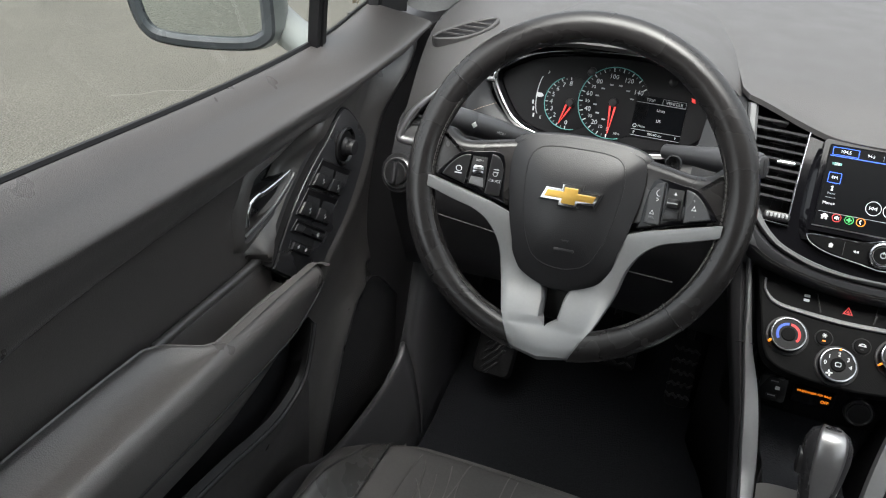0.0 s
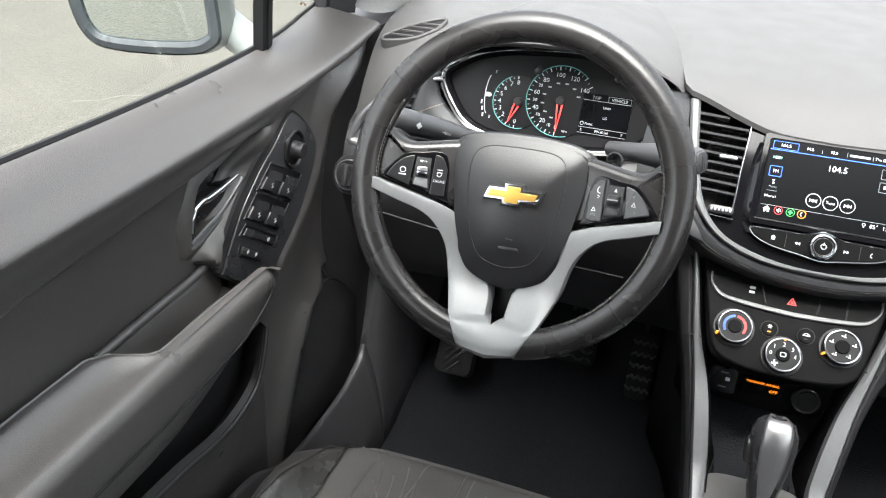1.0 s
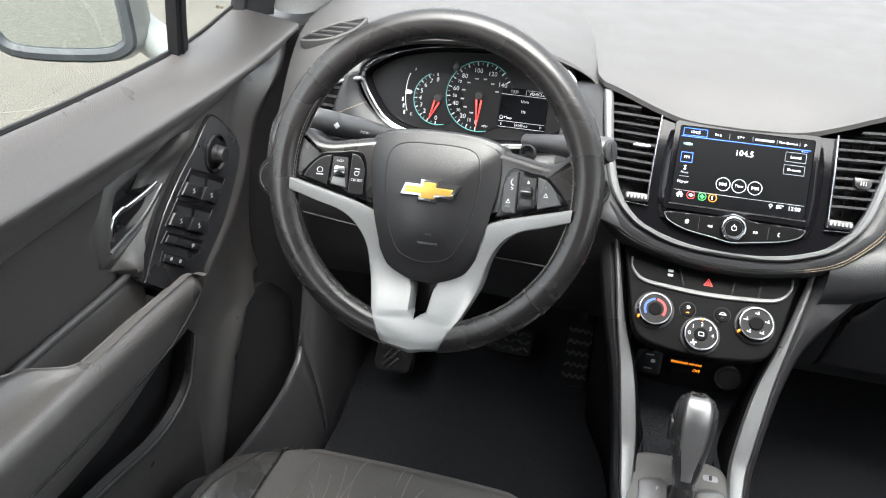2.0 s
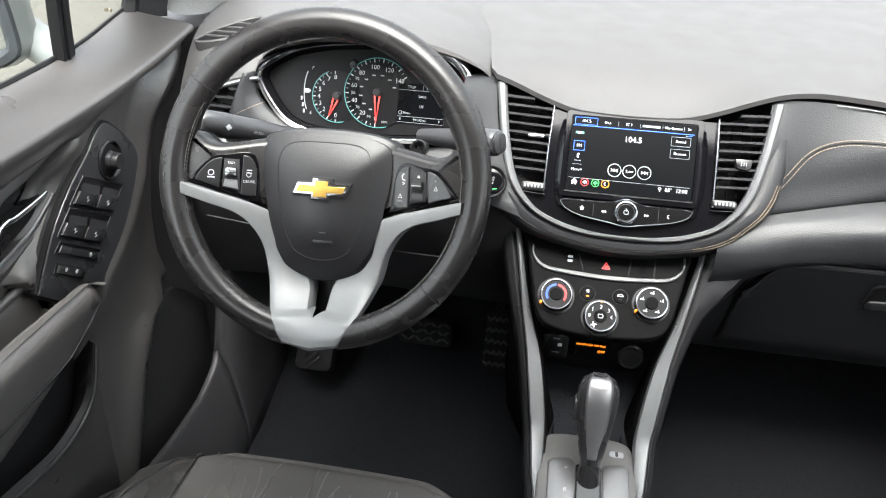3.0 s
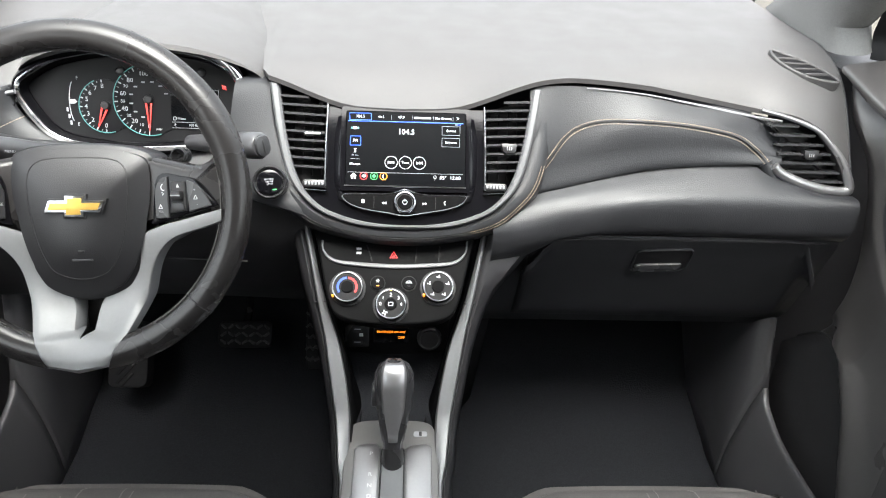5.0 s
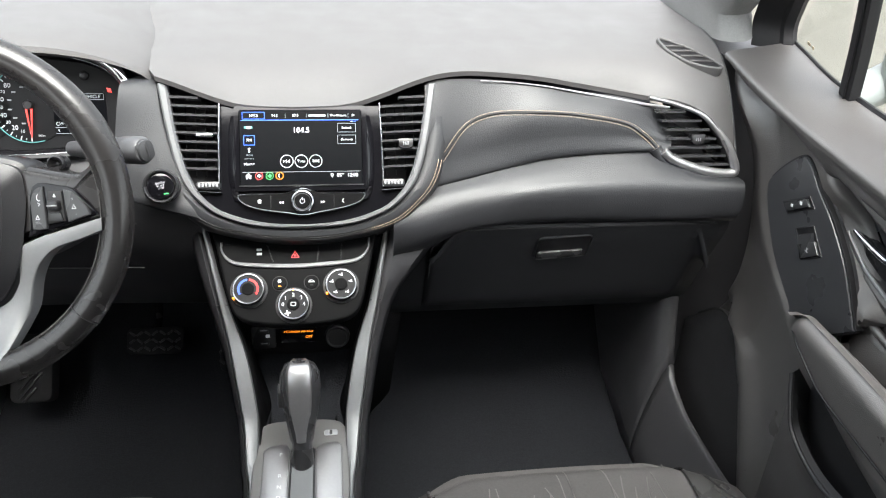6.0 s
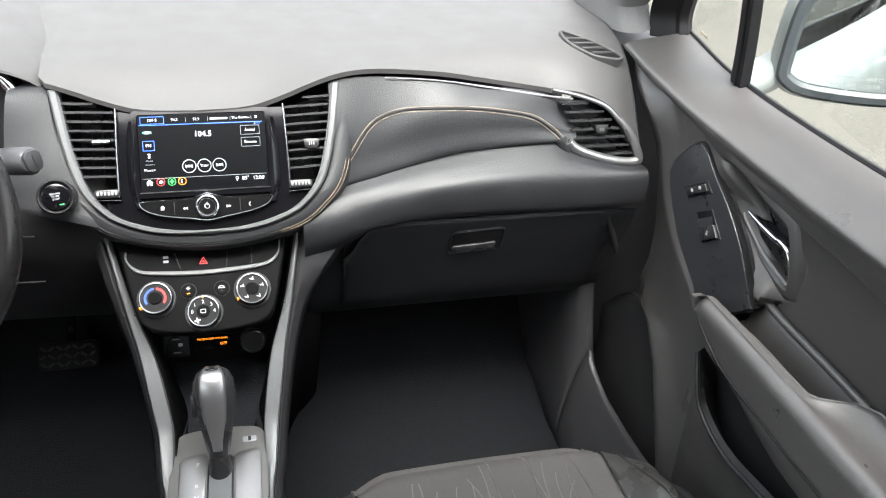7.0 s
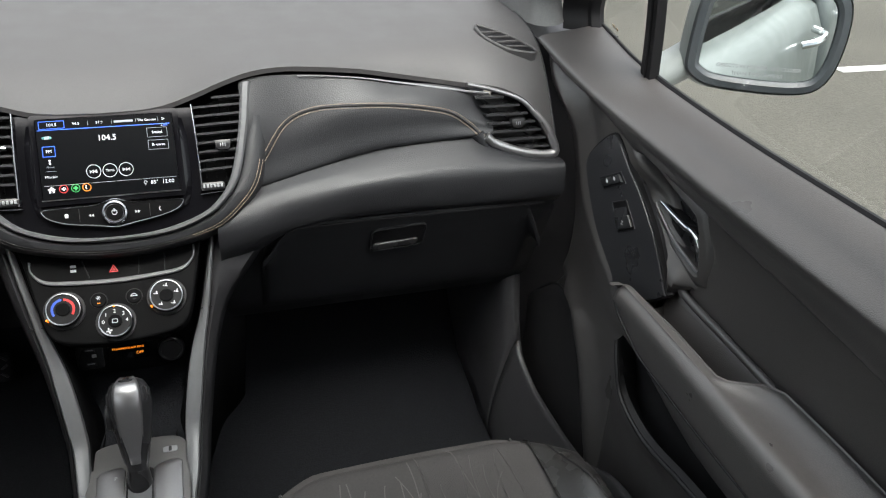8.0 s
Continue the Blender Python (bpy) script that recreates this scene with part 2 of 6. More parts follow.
def band(F, outer, inner, h0, h1, bevel=0.0015, closed=False):
    """A raised strip between two lines of equal length, with rounded edges."""
    rows = []
    for p, q in zip(outer, inner):
        p, q = np.array(p[:2], float), np.array(q[:2], float)
        k = bevel / max(np.linalg.norm(q - p), 1e-6)
        k = min(k, 0.45)
        a, b = p + (q - p) * k, q + (p - q) * k
        rows.append([F(*p, h0), F(*p, h1 - bevel), F(*a, h1), F(*b, h1), F(*q, h1 - bevel), F(*q, h0)])
    return loft(rows, loop=closed, ring=False)


def rrect(a, b, w, h, r=0.002, n=4):
    out = []
    r = min(r, w / 2 - 1e-5, h / 2 - 1e-5)
    for cx, cy, s in ((w / 2 - r, h / 2 - r, 0), (r - w / 2, h / 2 - r, 90), (r - w / 2, r - h / 2, 180), (w / 2 - r, r - h / 2, 270)):
        for i in range(n + 1):
            t = radians(s + 90 * i / n)
            out.append((a + cx + r * math.cos(t), b + cy + r * math.sin(t)))
    return out


def disc(a, b, r, n=32, r2=None):
    return [(a + r * math.cos(t), b + (r2 or r) * math.sin(t)) for t in np.linspace(0, 2 * math.pi, n + 1)[:-1]]


def lathe(F, a, b, profile, n=36):
    rows = [[F(a + r * math.cos(t), b + r * math.sin(t), h) for t in np.linspace(0, 2 * math.pi, n + 1)[:-1]] for r, h in profile]
    return loft(rows, ring=True, cap=True)


def tube(path, radius, n=10, closed=False, flat=1.0, up=(0, 0, 1)):
    """A rod along a path; radius: a number or one for each point; flat squeezes it along up."""
    p = [Vector(q) for q in path]
    rows = []
    for i, q in enumerate(p):
        ahead = (p[(i + 1) % len(p)] - p[i - 1]) if closed else (p[min(i + 1, len(p) - 1)] - p[max(i - 1, 0)])
        ahead.normalize()
        side = ahead.cross(Vector(up)).normalized()
        top = side.cross(ahead)
        r = radius[i] if isinstance(radius, (list, tuple)) else radius
        rows.append([q + side * r * math.cos(t) + top * r * flat * math.sin(t) for t in np.linspace(0, 2 * math.pi, n + 1)[:-1]])
    return loft(rows, ring=True, cap=not closed, loop=closed)


def text(F, a, b, size, body, mat, parent, name="lettering", h=0.0003, turn=0.0, align="CENTER"):
    cu = bpy.data.curves.new("text", "FONT")
    cu.body, cu.size, cu.resolution_u, cu.align_x, cu.align_y = body, size, 2, align, "CENTER"
    ob = bpy.data.objects.new("text", cu)
    me = bpy.data.meshes.new_from_object(ob)
    G = F.at(a, b, h, turn)
    geo = [G(v.co.x, v.co.y) for v in me.vertices], [tuple(p.vertices) for p in me.polygons]
    bpy.data.objects.remove(ob)
    bpy.data.meshes.remove(me)
    return part(name, geo, mat, parent, smooth=False)


def stitches(path, mat, parent, name="stitching", step=0.0045, length=0.003, radius=0.00035, up=(0, 0, 1), kind="stuff"):
    """One run of short thread dashes along a line."""
    p = [Vector(q) for q in path]
    geos, carry = [], 0.0
    for a, b in zip(p, p[1:]):
        d = (b - a).length
        t = carry
        while t < d:
            s = a.lerp(b, t / d)
            geos.append(tube([s, s + (b - a).normalized() * length], radius, 5, up=up))
            t += step
        carry = t - d
    return tagged(part(name, join(*geos), mat, parent), kind=kind)

STACK = Frame((0.007, 0.967, 1.0), (1, 0, 0), (0, 0.527, 0.85))
CLIMATE = Frame((-0.006, 0.917, 0.862), (1, 0, 0), (0, 0.69, 0.72))
DIALS = Frame((-0.375, 1.04, 1.075), (1, 0, 0), (0, 0.292, 0.956))
WHEEL = Frame((-0.341, 0.750, 1.0576), (1, 0, 0), (0, 0.3875, 0.9219))

# ---- setting: ground, shell of the car ----
def slab(x0, x1, y0, y1, z0, z1):
    v = [Vector((x, y, z)) for z in (z0, z1) for y in (y0, y1) for x in (x0, x1)]
    return v, [(0, 2, 3, 1), (4, 5, 7, 6), (0, 1, 5, 4), (2, 6, 7, 3), (0, 4, 6, 2), (1, 3, 7, 5)]


def build_setting():
    g = part("ground", loft([[(x, y, 0) for x in np.linspace(-400, 400, 9)] for y in np.linspace(-400, 400, 9)]), GROUND_MAT, smooth=False)
    tagged(g, "worn pale grey-brown asphalt parking lot with fine cracks", "ground", kind="structure")
    ln = part("road_line", slab(4.38, 9.0, 4.03, 4.13, 0.0, 0.006), LINE_PAINT)
    tagged(ln, "painted white parking line on the worn asphalt", "road marking", kind="structure")
    random.seed(4)
    for k, (a, b) in enumerate((((-3.4, 3.3), (-2.2, 4.4)), ((-6, 1.7), (-2.6, 2.2)), ((-2.6, 2.2), (-3.0, 4.6)))):
        pts = [Vector((*np.array(a) + (np.array(b) - np.array(a)) * t, 0.002)) + Vector((random.uniform(-.07, .07), random.uniform(-.07, .07), 0)) for t in np.linspace(0, 1, 14)]
        c = part("crack", tube(pts, [random.uniform(0.006, 0.016) for _ in pts], 5, flat=0.2), CRACK, g)

    floor = part("floor", loft([[(x, y, z) for x in np.linspace(-0.72, 0.72, 13)] for y, z in
                                ((-1.2, .36), (0.6, .36), (1.1, .36), (1.25, .40), (1.42, .58), (1.5, .8), (1.5, 1.02))]), CARPET, solid=0.03)
    tagged(floor, "black carpeted footwell floor rising to the bulkhead", "floor", kind="structure")
    # Unseen roof: drawn forward to cut sky reflections, pale to bounce light.
    roof = part("ceiling", loft([[(x, y, z - 0.05 * (x / 0.62) ** 2) for x in np.linspace(-0.62, 0.62, 9)] for y, z in
                                 ((-1.3, 1.50), (-0.6, 1.56), (0.1, 1.58), (0.40, 1.545), (0.56, 1.51))]), HEADLINER, solid=0.04)
    tagged(roof, "unseen pale headliner of the car roof, extended to shape the light", "ceiling", kind="structure")
    # Unseen panel, added to cut the light from the rear windows.
    back = part("rear_light_block", loft([[(x, y, z) for x in np.linspace(-0.72, 0.72, 5)] for y, z in ((-.36, .34), (-.42, .7), (-.50, 1.10), (-.53, 1.24))]), SEAT_LEATHER, solid=0.04)
    tagged(back, "unseen dark panel added to block light from behind", "wall", kind="structure")
    for s, side in ((-1, "left"), (1, "right")):
        w = part("wall_" + side, mirrored(loft([[(x, y, z) for y in np.linspace(-1.3, -0.36, 4)] for x, z in ((0.70, .34), (0.74, .7), (0.755, 1.10))]), s), DOOR_PLAIN, solid=0.03)
        tagged(w, "plain dark side trim of the rear cabin", "wall", kind="structure")
        # sill trim and kick panel
        line = [(-.4, .60), (.3, .61), (.56, .608), (.62, .603), (.68, .590), (.735, .556), (.79, .536), (.95, .532), (1.00, .546), (1.03, .562), (1.055, .61), (1.08, .70), (1.11, .80), (1.14, .87), (1.18, .90), (1.45, .91)]

        def sill_section(y):
            z = at(line, y)
            h = -.006 * math.sin(max(0, min(1, (y - .98) / .40)) * 2.8)
            return curve([(.600 - h, y, .355), (.606 - h, y, .36 + .35 * (z - .36)), (.622 - .9 * h, y, z - .06), (.635 - .4 * h, y, z - .020), (.642, y, z - .003), (.647, y, z), (.653, y, z - .002), (.656, y, z - .02), (.660, y, z - .10)], 3)

        st = part("sill_trim_" + side, mirrored(loft([sill_section(y) for y in np.concatenate((np.linspace(-.4, .5, 8), np.linspace(.52, 1.04, 40)))]), s), LIFTED_BLACK, solid=0.004)
        tagged(st, "black grained plastic door sill trim beside the seat", "trim", kind="structure")
        kp = part("kick_panel_" + side, mirrored(loft([sill_section(y) for y in np.linspace(1.0405, 1.45, 36)]), s), LIFTED_BLACK, solid=0.004)
        tagged(kp, "black plastic kick panel at the side of the footwell", "trim", kind="structure")
        hp = part("hinge_pillar_" + side, mirrored(slab(.656, .80, 1.115, 1.30, .34, 1.125), s), BLACK_PLASTIC)
        tagged(hp, "black shadowed hinge pillar behind the door edge", "pillar", kind="structure")
        # windscreen pillar and roof rail
        rows = []
        for k in np.linspace(0, 1, 12):
            a = Vector((.655, 1.175, 1.138)).lerp(Vector((.585, .585, 1.535)), k)
            b = Vector((.703, 1.128, 1.148)).lerp(Vector((.625, .56, 1.515)), k)
            c = Vector((.735, 1.30, 1.15)).lerp(Vector((.64, .64, 1.53)), k)
            d = Vector((.668, 1.44, 1.150)).lerp(Vector((.58, .66, 1.55)), k)
            stand = Vector((.004, .085, 0)) * ease(k / .12) * (1 - ease((k - .12) / .88))
            rows.append(curve([a + stand, b + stand, c, d], 5, True))
        ap = part("pillar_" + side, mirrored(loft(rows, ring=True, cap=True), s), TRIM_GREY)
        tagged(ap, "pale grey windscreen pillar trim", "pillar", kind="structure")
        rr = part("roof_rail_" + side, mirrored(tube(curve([(0.615, 0.46, 1.53), (0.63, 0.0, 1.54), (0.63, -0.6, 1.53), (0.62, -1.3, 1.48)]), 0.035, 8), s), TRIM_GREY)
        tagged(rr, "pale grey trim along the roof edge", "trim", kind="structure")
    ws = part("windshield", loft([[(x, y - 0.05 * (x / .7) ** 2, z) for x in np.linspace(-0.70 + k * .09, 0.70 - k * .09, 9)] for k, y, z in
                                  ((0, 1.80, 1.14), (0.33, 1.39, 1.29), (0.66, .98, 1.42), (1, .57, 1.515))]), GLASS)
    ws.visible_shadow = False
    tagged(ws, "clear curved windscreen", "windshield", kind="structure")
    cowl = part("cowl", slab(-0.78, 0.78, 1.74, 1.98, 0.95, 1.13), SMOOTH_BLACK)
    tagged(cowl, "black plastic cowl below the windscreen", "trim", kind="structure")


build_setting()

# ---- dashboard ----
EDGE = [(0, 1.012, 1.078), (.07, 1.014, 1.081), (.115, 1.017, 1.094), (.156, 1.022, 1.109), (.19, 1.028, 1.118), (.225, 1.035, 1.121),
        (.26, 1.042, 1.119), (.34, 1.044, 1.112), (.40, 1.045, 1.102), (.506, 1.042, 1.084), (.56, 1.02, 1.080), (.60, 1.005, 1.060), (.628, .993, 1.02), (.648, .985, .984)]


def pad_edge(x):
    y, z = at(EDGE, abs(x))
    if x < 0:
        k = ease((-x - .185) / .02) * ease((.53 + x) / .03)
        y, z = y + (1.13 - y) * k, z + (1.128 - z) * k
    return y, z


def pad_point(x, t):
    """The dash top from its rear edge (t = 0) to the foot of the windscreen (t = 1)."""
    ye, ze = pad_edge(x)
    y1, z1 = 1.115, 1.122 + 0.010 * ease(abs(x) / .3) - 0.006 * ease((abs(x) - .45) / .2)
    out = curve([(ye, ze), (max(y1, ye + .05), z1), (1.35, 1.152), (1.80, 1.175)], 8)
    k = t * (len(out) - 1)
    i = min(int(k), len(out) - 2)
    y, z = out[i] + (out[i + 1] - out[i]) * (k - i)
    return Vector((x, y, z))


def build_dash_top():
    d = thing("dashboard", (0, 1.2, 1.0), "dark grey soft-grained dashboard with leatherette fascia and stitching", "dashboard")
    xs = np.concatenate((np.linspace(-.648, -.54, 9), np.linspace(-.53, -.17, 37), np.linspace(-.16, .16, 21), np.linspace(.17, .648, 40)))
    rows = []
    for t in (-2, -1, *np.linspace(0, 1, 25) ** 1.4):
        if t < 0:  # the rolled-under lip
            rows.append([pad_point(x, 0) + Vector((0, 0.004 - 0.003 * (t == -1) + 0.02 * (t == -2), -0.007 if t == -1 else -0.009)) for x in xs])
        else:
            rows.append([pad_point(x, t) for x in xs])
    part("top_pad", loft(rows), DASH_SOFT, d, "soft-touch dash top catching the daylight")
    # end faces toward the doors
    for s in (-1, 1):
        rows = [[(s * .648, p.y, p.z) for p in (pad_point(s * .648, t) for t in np.linspace(0, .5, 12))], [(s * .652, 1.0 + .5 * t, .955) for t in np.linspace(0, .5, 12)]]
        part("end_panel", loft(rows), BLACK_PLASTIC, d, solid=0.003)
    # hood over the dials
    rows = []
    for y, top, lip in ((1.000, .043, 1), (.993, .049, 1), (.996, .056, .95), (1.02, .061, .7), (1.08, .060, .3), (1.15, .053, 0), (1.22, .045, 0), (1.32, .028, 0), (1.42, .008, 0), (1.5, -.012, 0)):
        xr = at([(.99, -.191), (1.05, -.186), (1.10, -.188), (1.25, -.213), (1.5, -.27)], y)
        xl = at([(.99, -.518), (1.06, -.525), (1.25, -.50), (1.5, -.44)], y)
        base = at([(.99, 1.110), (1.12, 1.118), (1.35, 1.148), (1.5, 1.158)], y)
        r = []
        for u in np.linspace(-1, 1, 41):
            x = (xl + xr) / 2 + u * (xr - xl) / 2
            fall = max(0, 1 - abs(u) ** 2.3) ** .8
            r.append((x, y + .045 * lip * u * u, base + top * fall - 0.003))
        rows.append(r)
    under = [[(p[0] * .97 - .011, p[1] + dy, p[2] - dz) for p in rows[0]] for dy, dz in ((.06, .010), (.010, .003))]
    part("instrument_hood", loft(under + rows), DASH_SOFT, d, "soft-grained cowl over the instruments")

    # passenger fascia
    xs = np.linspace(.178, .545, 40)
    top = [(.17, 1.030, 1.098), (.19, 1.034, 1.108), (.26, 1.041, 1.108), (.34, 1.041, 1.101), (.40, 1.043, 1.091), (.506, 1.040, 1.074), (.55, 1.030, 1.045)]
    mid = [(.17, .998, 1.050), (.20, 1.003, 1.050), (.237, 1.007, 1.045), (.34, 1.010, 1.066), (.40, 1.012, 1.066), (.45, 1.012, 1.060), (.506, 1.012, 1.042), (.55, 1.010, 1.026)]
    low = [(.17, .983, 1.000), (.20, .988, 1.000), (.237, .995, 1.008), (.34, 1.001, 1.030), (.45, 1.005, 1.034), (.506, 1.006, 1.028), (.55, 1.006, 1.020)]
    bot = [(.14, .962, .948), (.178, .977, .966), (.237, .985, .980), (.345, .996, 1.003), (.39, .999, 1.008), (.504, 1.000, 1.014), (.55, 1.002, 1.014)]
    rows = [curve([(x, *at(t, x)) for t in (top, mid, low, bot)] + [(x, at(bot, x)[0] + .02, at(bot, x)[1] - .004)], 6) for x in xs]
    part("fascia_pad", loft(rows), DASH_LEATHER, d, "black leatherette fascia pad")

    def on_pad(x, z):
        prof = curve([at(t, x) for t in (top, mid, low, bot)], 60)
        y = min(prof, key=lambda q: abs(q[1] - z))[0]
        return Vector((x, y, z))

    # stitched seam that follows the pad
    seam = [on_pad(x, z) for x, z in curve([(.178, .975), (.187, .990), (.2045, 1.014), (.2305, 1.047), (.261, 1.063), (.307, 1.069), (.386, 1.067), (.466, 1.054), (.503, 1.034), (.527, 1.012)], 14)]
    for k in (-1, 1):
        line = []
        for p, q in zip(seam, seam[1:]):
            t = (q - p).normalized()
            line.append(p + Vector((-t.z, 0, t.x)) * k * .0034 + Vector((0, -.0030, 0)))
        stitches(line, STITCH, d, "stitching", radius=.0005)
    part("seam_welt", tube([q + Vector((0, -.0012, 0)) for q in seam], 0.0016, 6), RUBBER, d)
    # bright strip under the dash top edge
    line = [Vector((x, at(EDGE, x)[0] - .0058, at(EDGE, x)[1] - .0115)) for x in np.linspace(.258, .540, 40)]
    wide = [0.0008 + 0.0014 * ease((p.x - .25) / .25) for p in line]
    part("bright_strip", tube(line, wide, 8), KNOB_METAL, d, "thin chrome strip under the dash edge")

    # shelf above the glove box
    xs = np.linspace(.13, .652, 44)
    a = [(.13, .957, .945), (.178, .978, .965), (.237, .985, .979), (.345, 1.000, 1.001), (.504, 1.008, 1.013), (.56, 1.0, .995), (.60, .99, .980), (.652, .985, .976)]
    b = [(.13, .945, .940), (.178, .958, .953), (.237, .964, .968), (.345, .970, .986), (.504, .974, .991), (.56, .972, .985), (.60, .968, .979), (.652, .965, .975)]
    c = [(.13, .937, .925), (.178, .944, .932), (.237, .950, .948), (.345, .952, .968), (.504, .957, .970), (.652, .957, .960)]
    e = [(.13, .940, .895), (.178, .945, .905), (.237, .951, .918), (.345, .955, .930), (.504, .957, .929), (.652, .958, .930)]
    f = [(.13, .955, .870), (.178, .962, .880), (.237, .966, .906), (.345, .968, .916), (.504, .968, .914), (.652, .968, .912)]
    g = [(.13, .985, .850), (.178, .990, .862), (.237, .990, .896), (.345, .990, .904), (.504, .990, .902), (.652, .990, .900)]
    rows = [curve([(x, *at(t, x)) for t in (a, b, c, e, f, g)] + [(x, at(g, x)[0] + .05, at(g, x)[1] - .01)], 6) for x in xs]
    part("shelf", loft(rows), DASH_LEATHER, d, "grained ledge above the glove box")
    # lower dash behind the glove box and beside the console
    rows = [[(x, y, z) for x in np.linspace(.12, .655, 20)] for y, z in ((.986, .905), (.990, .885), (1.000, .862), (1.026, .81), (1.062, .73), (1.10, .68), (1.16, .655), (1.4, .66))]
    part("lower_panel", loft(rows), LOWER_DASH_SHADED, d, solid=0.004)
    # driver side: fascia under the dials and knee panel
    xs = np.linspace(-.652, -.125, 40)
    rows = [[(x, y + .012 * math.sin((x + .65) * 6), z) for x in xs] for y, z in ((1.10, 1.03), (1.03, 1.022), (1.0, 1.008), (.985, .985), (.972, .955), (.968, .925), (.975, .89), (.99, .86), (1.02, .80), (1.05, .74), (1.10, .71), (1.4, .72))]
    part("knee_panel", loft(rows), BLACK_PLASTIC, d, "black plastic panel below the steering column")
    for z0 in (.93, .86):
        part("panel_seam", tube(curve([(-.60, .978, z0 + .02), (-.5, .974, z0 + .012), (-.36, .972, z0), (-.22, .972, z0 - .004)], 6), 0.0012, 5), RUBBER, d)
    return d


DASH = build_dash_top()


def build_glove_box():
    g = thing("glove_box", (.41, 1.0, .75), "closed black grained glove box with a recessed grip", "glove box")
    rows = []
    for x in np.linspace(.188, .636, 36):
        cut = .05 * (1 - ease((x - .188) / .06)) ** 2
        cut += .07 * ease((x - .590) / .046) ** 3
        prof = curve([(.982, .898 - cut), (.986, .885 - cut), (.996, .862 - cut * .6), (1.020, .81), (1.056, .73), (1.080, .70)], 5)
        rows.append([(x, y + .0, z) for y, z in prof])
    part("lid", loft(rows), LOWER_DASH_SHADED, g, solid=0.003)
    part("lid_gap", tube(curve([(.19, 1.012, .80), (.192, .99, .862), (.207, .982, .886), (.245, .9785, .8985), (.35, .9785, .9015), (.5, .9785, .9015), (.633, .9785, .9)], 6), 0.0016, 6), RUBBER, g, "shadowed gap round the lid")
    F = Frame((.397, .9970, .856), (1, -.02, .06), (0, -.42, .90))
    part("latch_recess", plate(F, rrect(0, 0, .082, .052, .008), -.006, .0008, .0006), SEAL, g, "dark recess behind the grip")
    part("latch_frame", band(F, rrect(0, 0, .087, .057, .010), rrect(0, 0, .083, .053, .008), -.006, .0022, .0008, True), LOWER_DASH_SHADED, g)
    part("grip", plate(F, rrect(-.003, -.0150, .072, .0180, .004), .0004, .0042, .0018), SLAT, g, "grey grip of the latch")


build_glove_box()


# ---- air vents ----
def slats(F, outline, count, b0, b1, parent, tilt=0.0, depth=.02):
    """Thin blades across an opening, clipped to its outline."""
    o = [np.array(q[:2], float) for q in outline]
    for k in range(count):
        b = b0 + (b1 - b0) * k / (count - 1)
        hits = sorted(p[0] + (q[0] - p[0]) * (b - p[1]) / (q[1] - p[1]) for p, q in zip(o, o[1:] + o[:1]) if (p[1] - b) * (q[1] - b) < 0)
        if len(hits) < 2:
            continue
        a0, a1 = hits[0], hits[-1]
        rows = []
        for a in (a0, (a0 + a1) / 2, a1):
            y = b + tilt * (a - (a0 + a1) / 2)
            rows.append([F(a, y - .0010, .000), F(a, y + .0020, .0005), F(a, y + .0030, -.012), F(a, y + .003, -.004 - depth), F(a, y + .001, -.004 - depth), F(a, y - .0006, -.012)])
        part("slat", loft(rows, ring=True, cap=True), SLAT, parent)


def vent_knob(F, a, b, parent, mat=SMOOTH_BLACK):
    k = part("knob", plate(F, [(a - .011, b + .006), (a + .011, b + .006), (a + .009, b - .005), (a + .005, b - .008), (a - .005, b - .008), (a - .009, b - .005)], -.006, .005, .0015), mat, parent, "black adjuster tab")
    for i in (-1, 0, 1):
        part("mark", plate(F, rrect(a + i * .003, b - .001, .0012, .005, .0005), .005, .0054, .0001), PRINT_GREY, k)


def build_centre_vent(s):
    v = thing("air_vent", STACK(s * .13, .05), "tall black slatted air vent beside the screen", "air vent", "dashboard air vents")
    inner = [(s * a, b) for a, b in ((.109, .105 - .010), (.174, .118), (.169, .085), (.163, .050), (.155, .018), (.1475, -.003), (.142, -.008), (.110, -.008))]
    part("cavity", plate(STACK, inner, -.05, -.028, .001), RUBBER, v)
    slats(STACK, inner, 9, .008, .104, v, tilt=s * .04)
    for k in range(4):
        a = s * (.117 + .013 * k)
        part("vane", plate(STACK, [(a - .0006, .0), (a + .0006, .0), (a + .0006, .10), (a - .0006, .10)], -.032, -.022, .0002), SMOOTH_BLACK, v)
    side = [(s * .1060, .096), (s * .1080, .04), (s * .1085, -.020)]
    part("edge_strip", band(STACK, side, [(s * .1082, .096), (s * .1102, .04), (s * .1107, -.020)], -.01, .002, .0008), DARK_CHROME, v)
    if s < 0:
        part("knob", plate(STACK, rrect(-.127, .053, .022, .0045, .002), -.008, .003, .001), CHROME, v, "bright adjuster tab")
    else:
        vent_knob(STACK, .142, .040, v)
    w = part("thumbwheel", plate(STACK, rrect(s * .1235, -.0145, .031, .0105, .004), -.004, .003, .002), SMOOTH_BLACK, v)
    for k in range(6):
        part("ridge", plate(STACK, rrect(s * .1235 - .0112 + k * .0045, -.0145, .0028, .005, .001), .002, .0042, .0005), PRINT_GREY, w)
    part("lower_trim", band(STACK, [(s * .107, -.0235), (s * .141, -.0215)], [(s * .107, -.0247), (s * .140, -.0227)], -.004, .002, .0006), DARK_CHROME, v)


for side in (-1, 1):
    build_centre_vent(side)


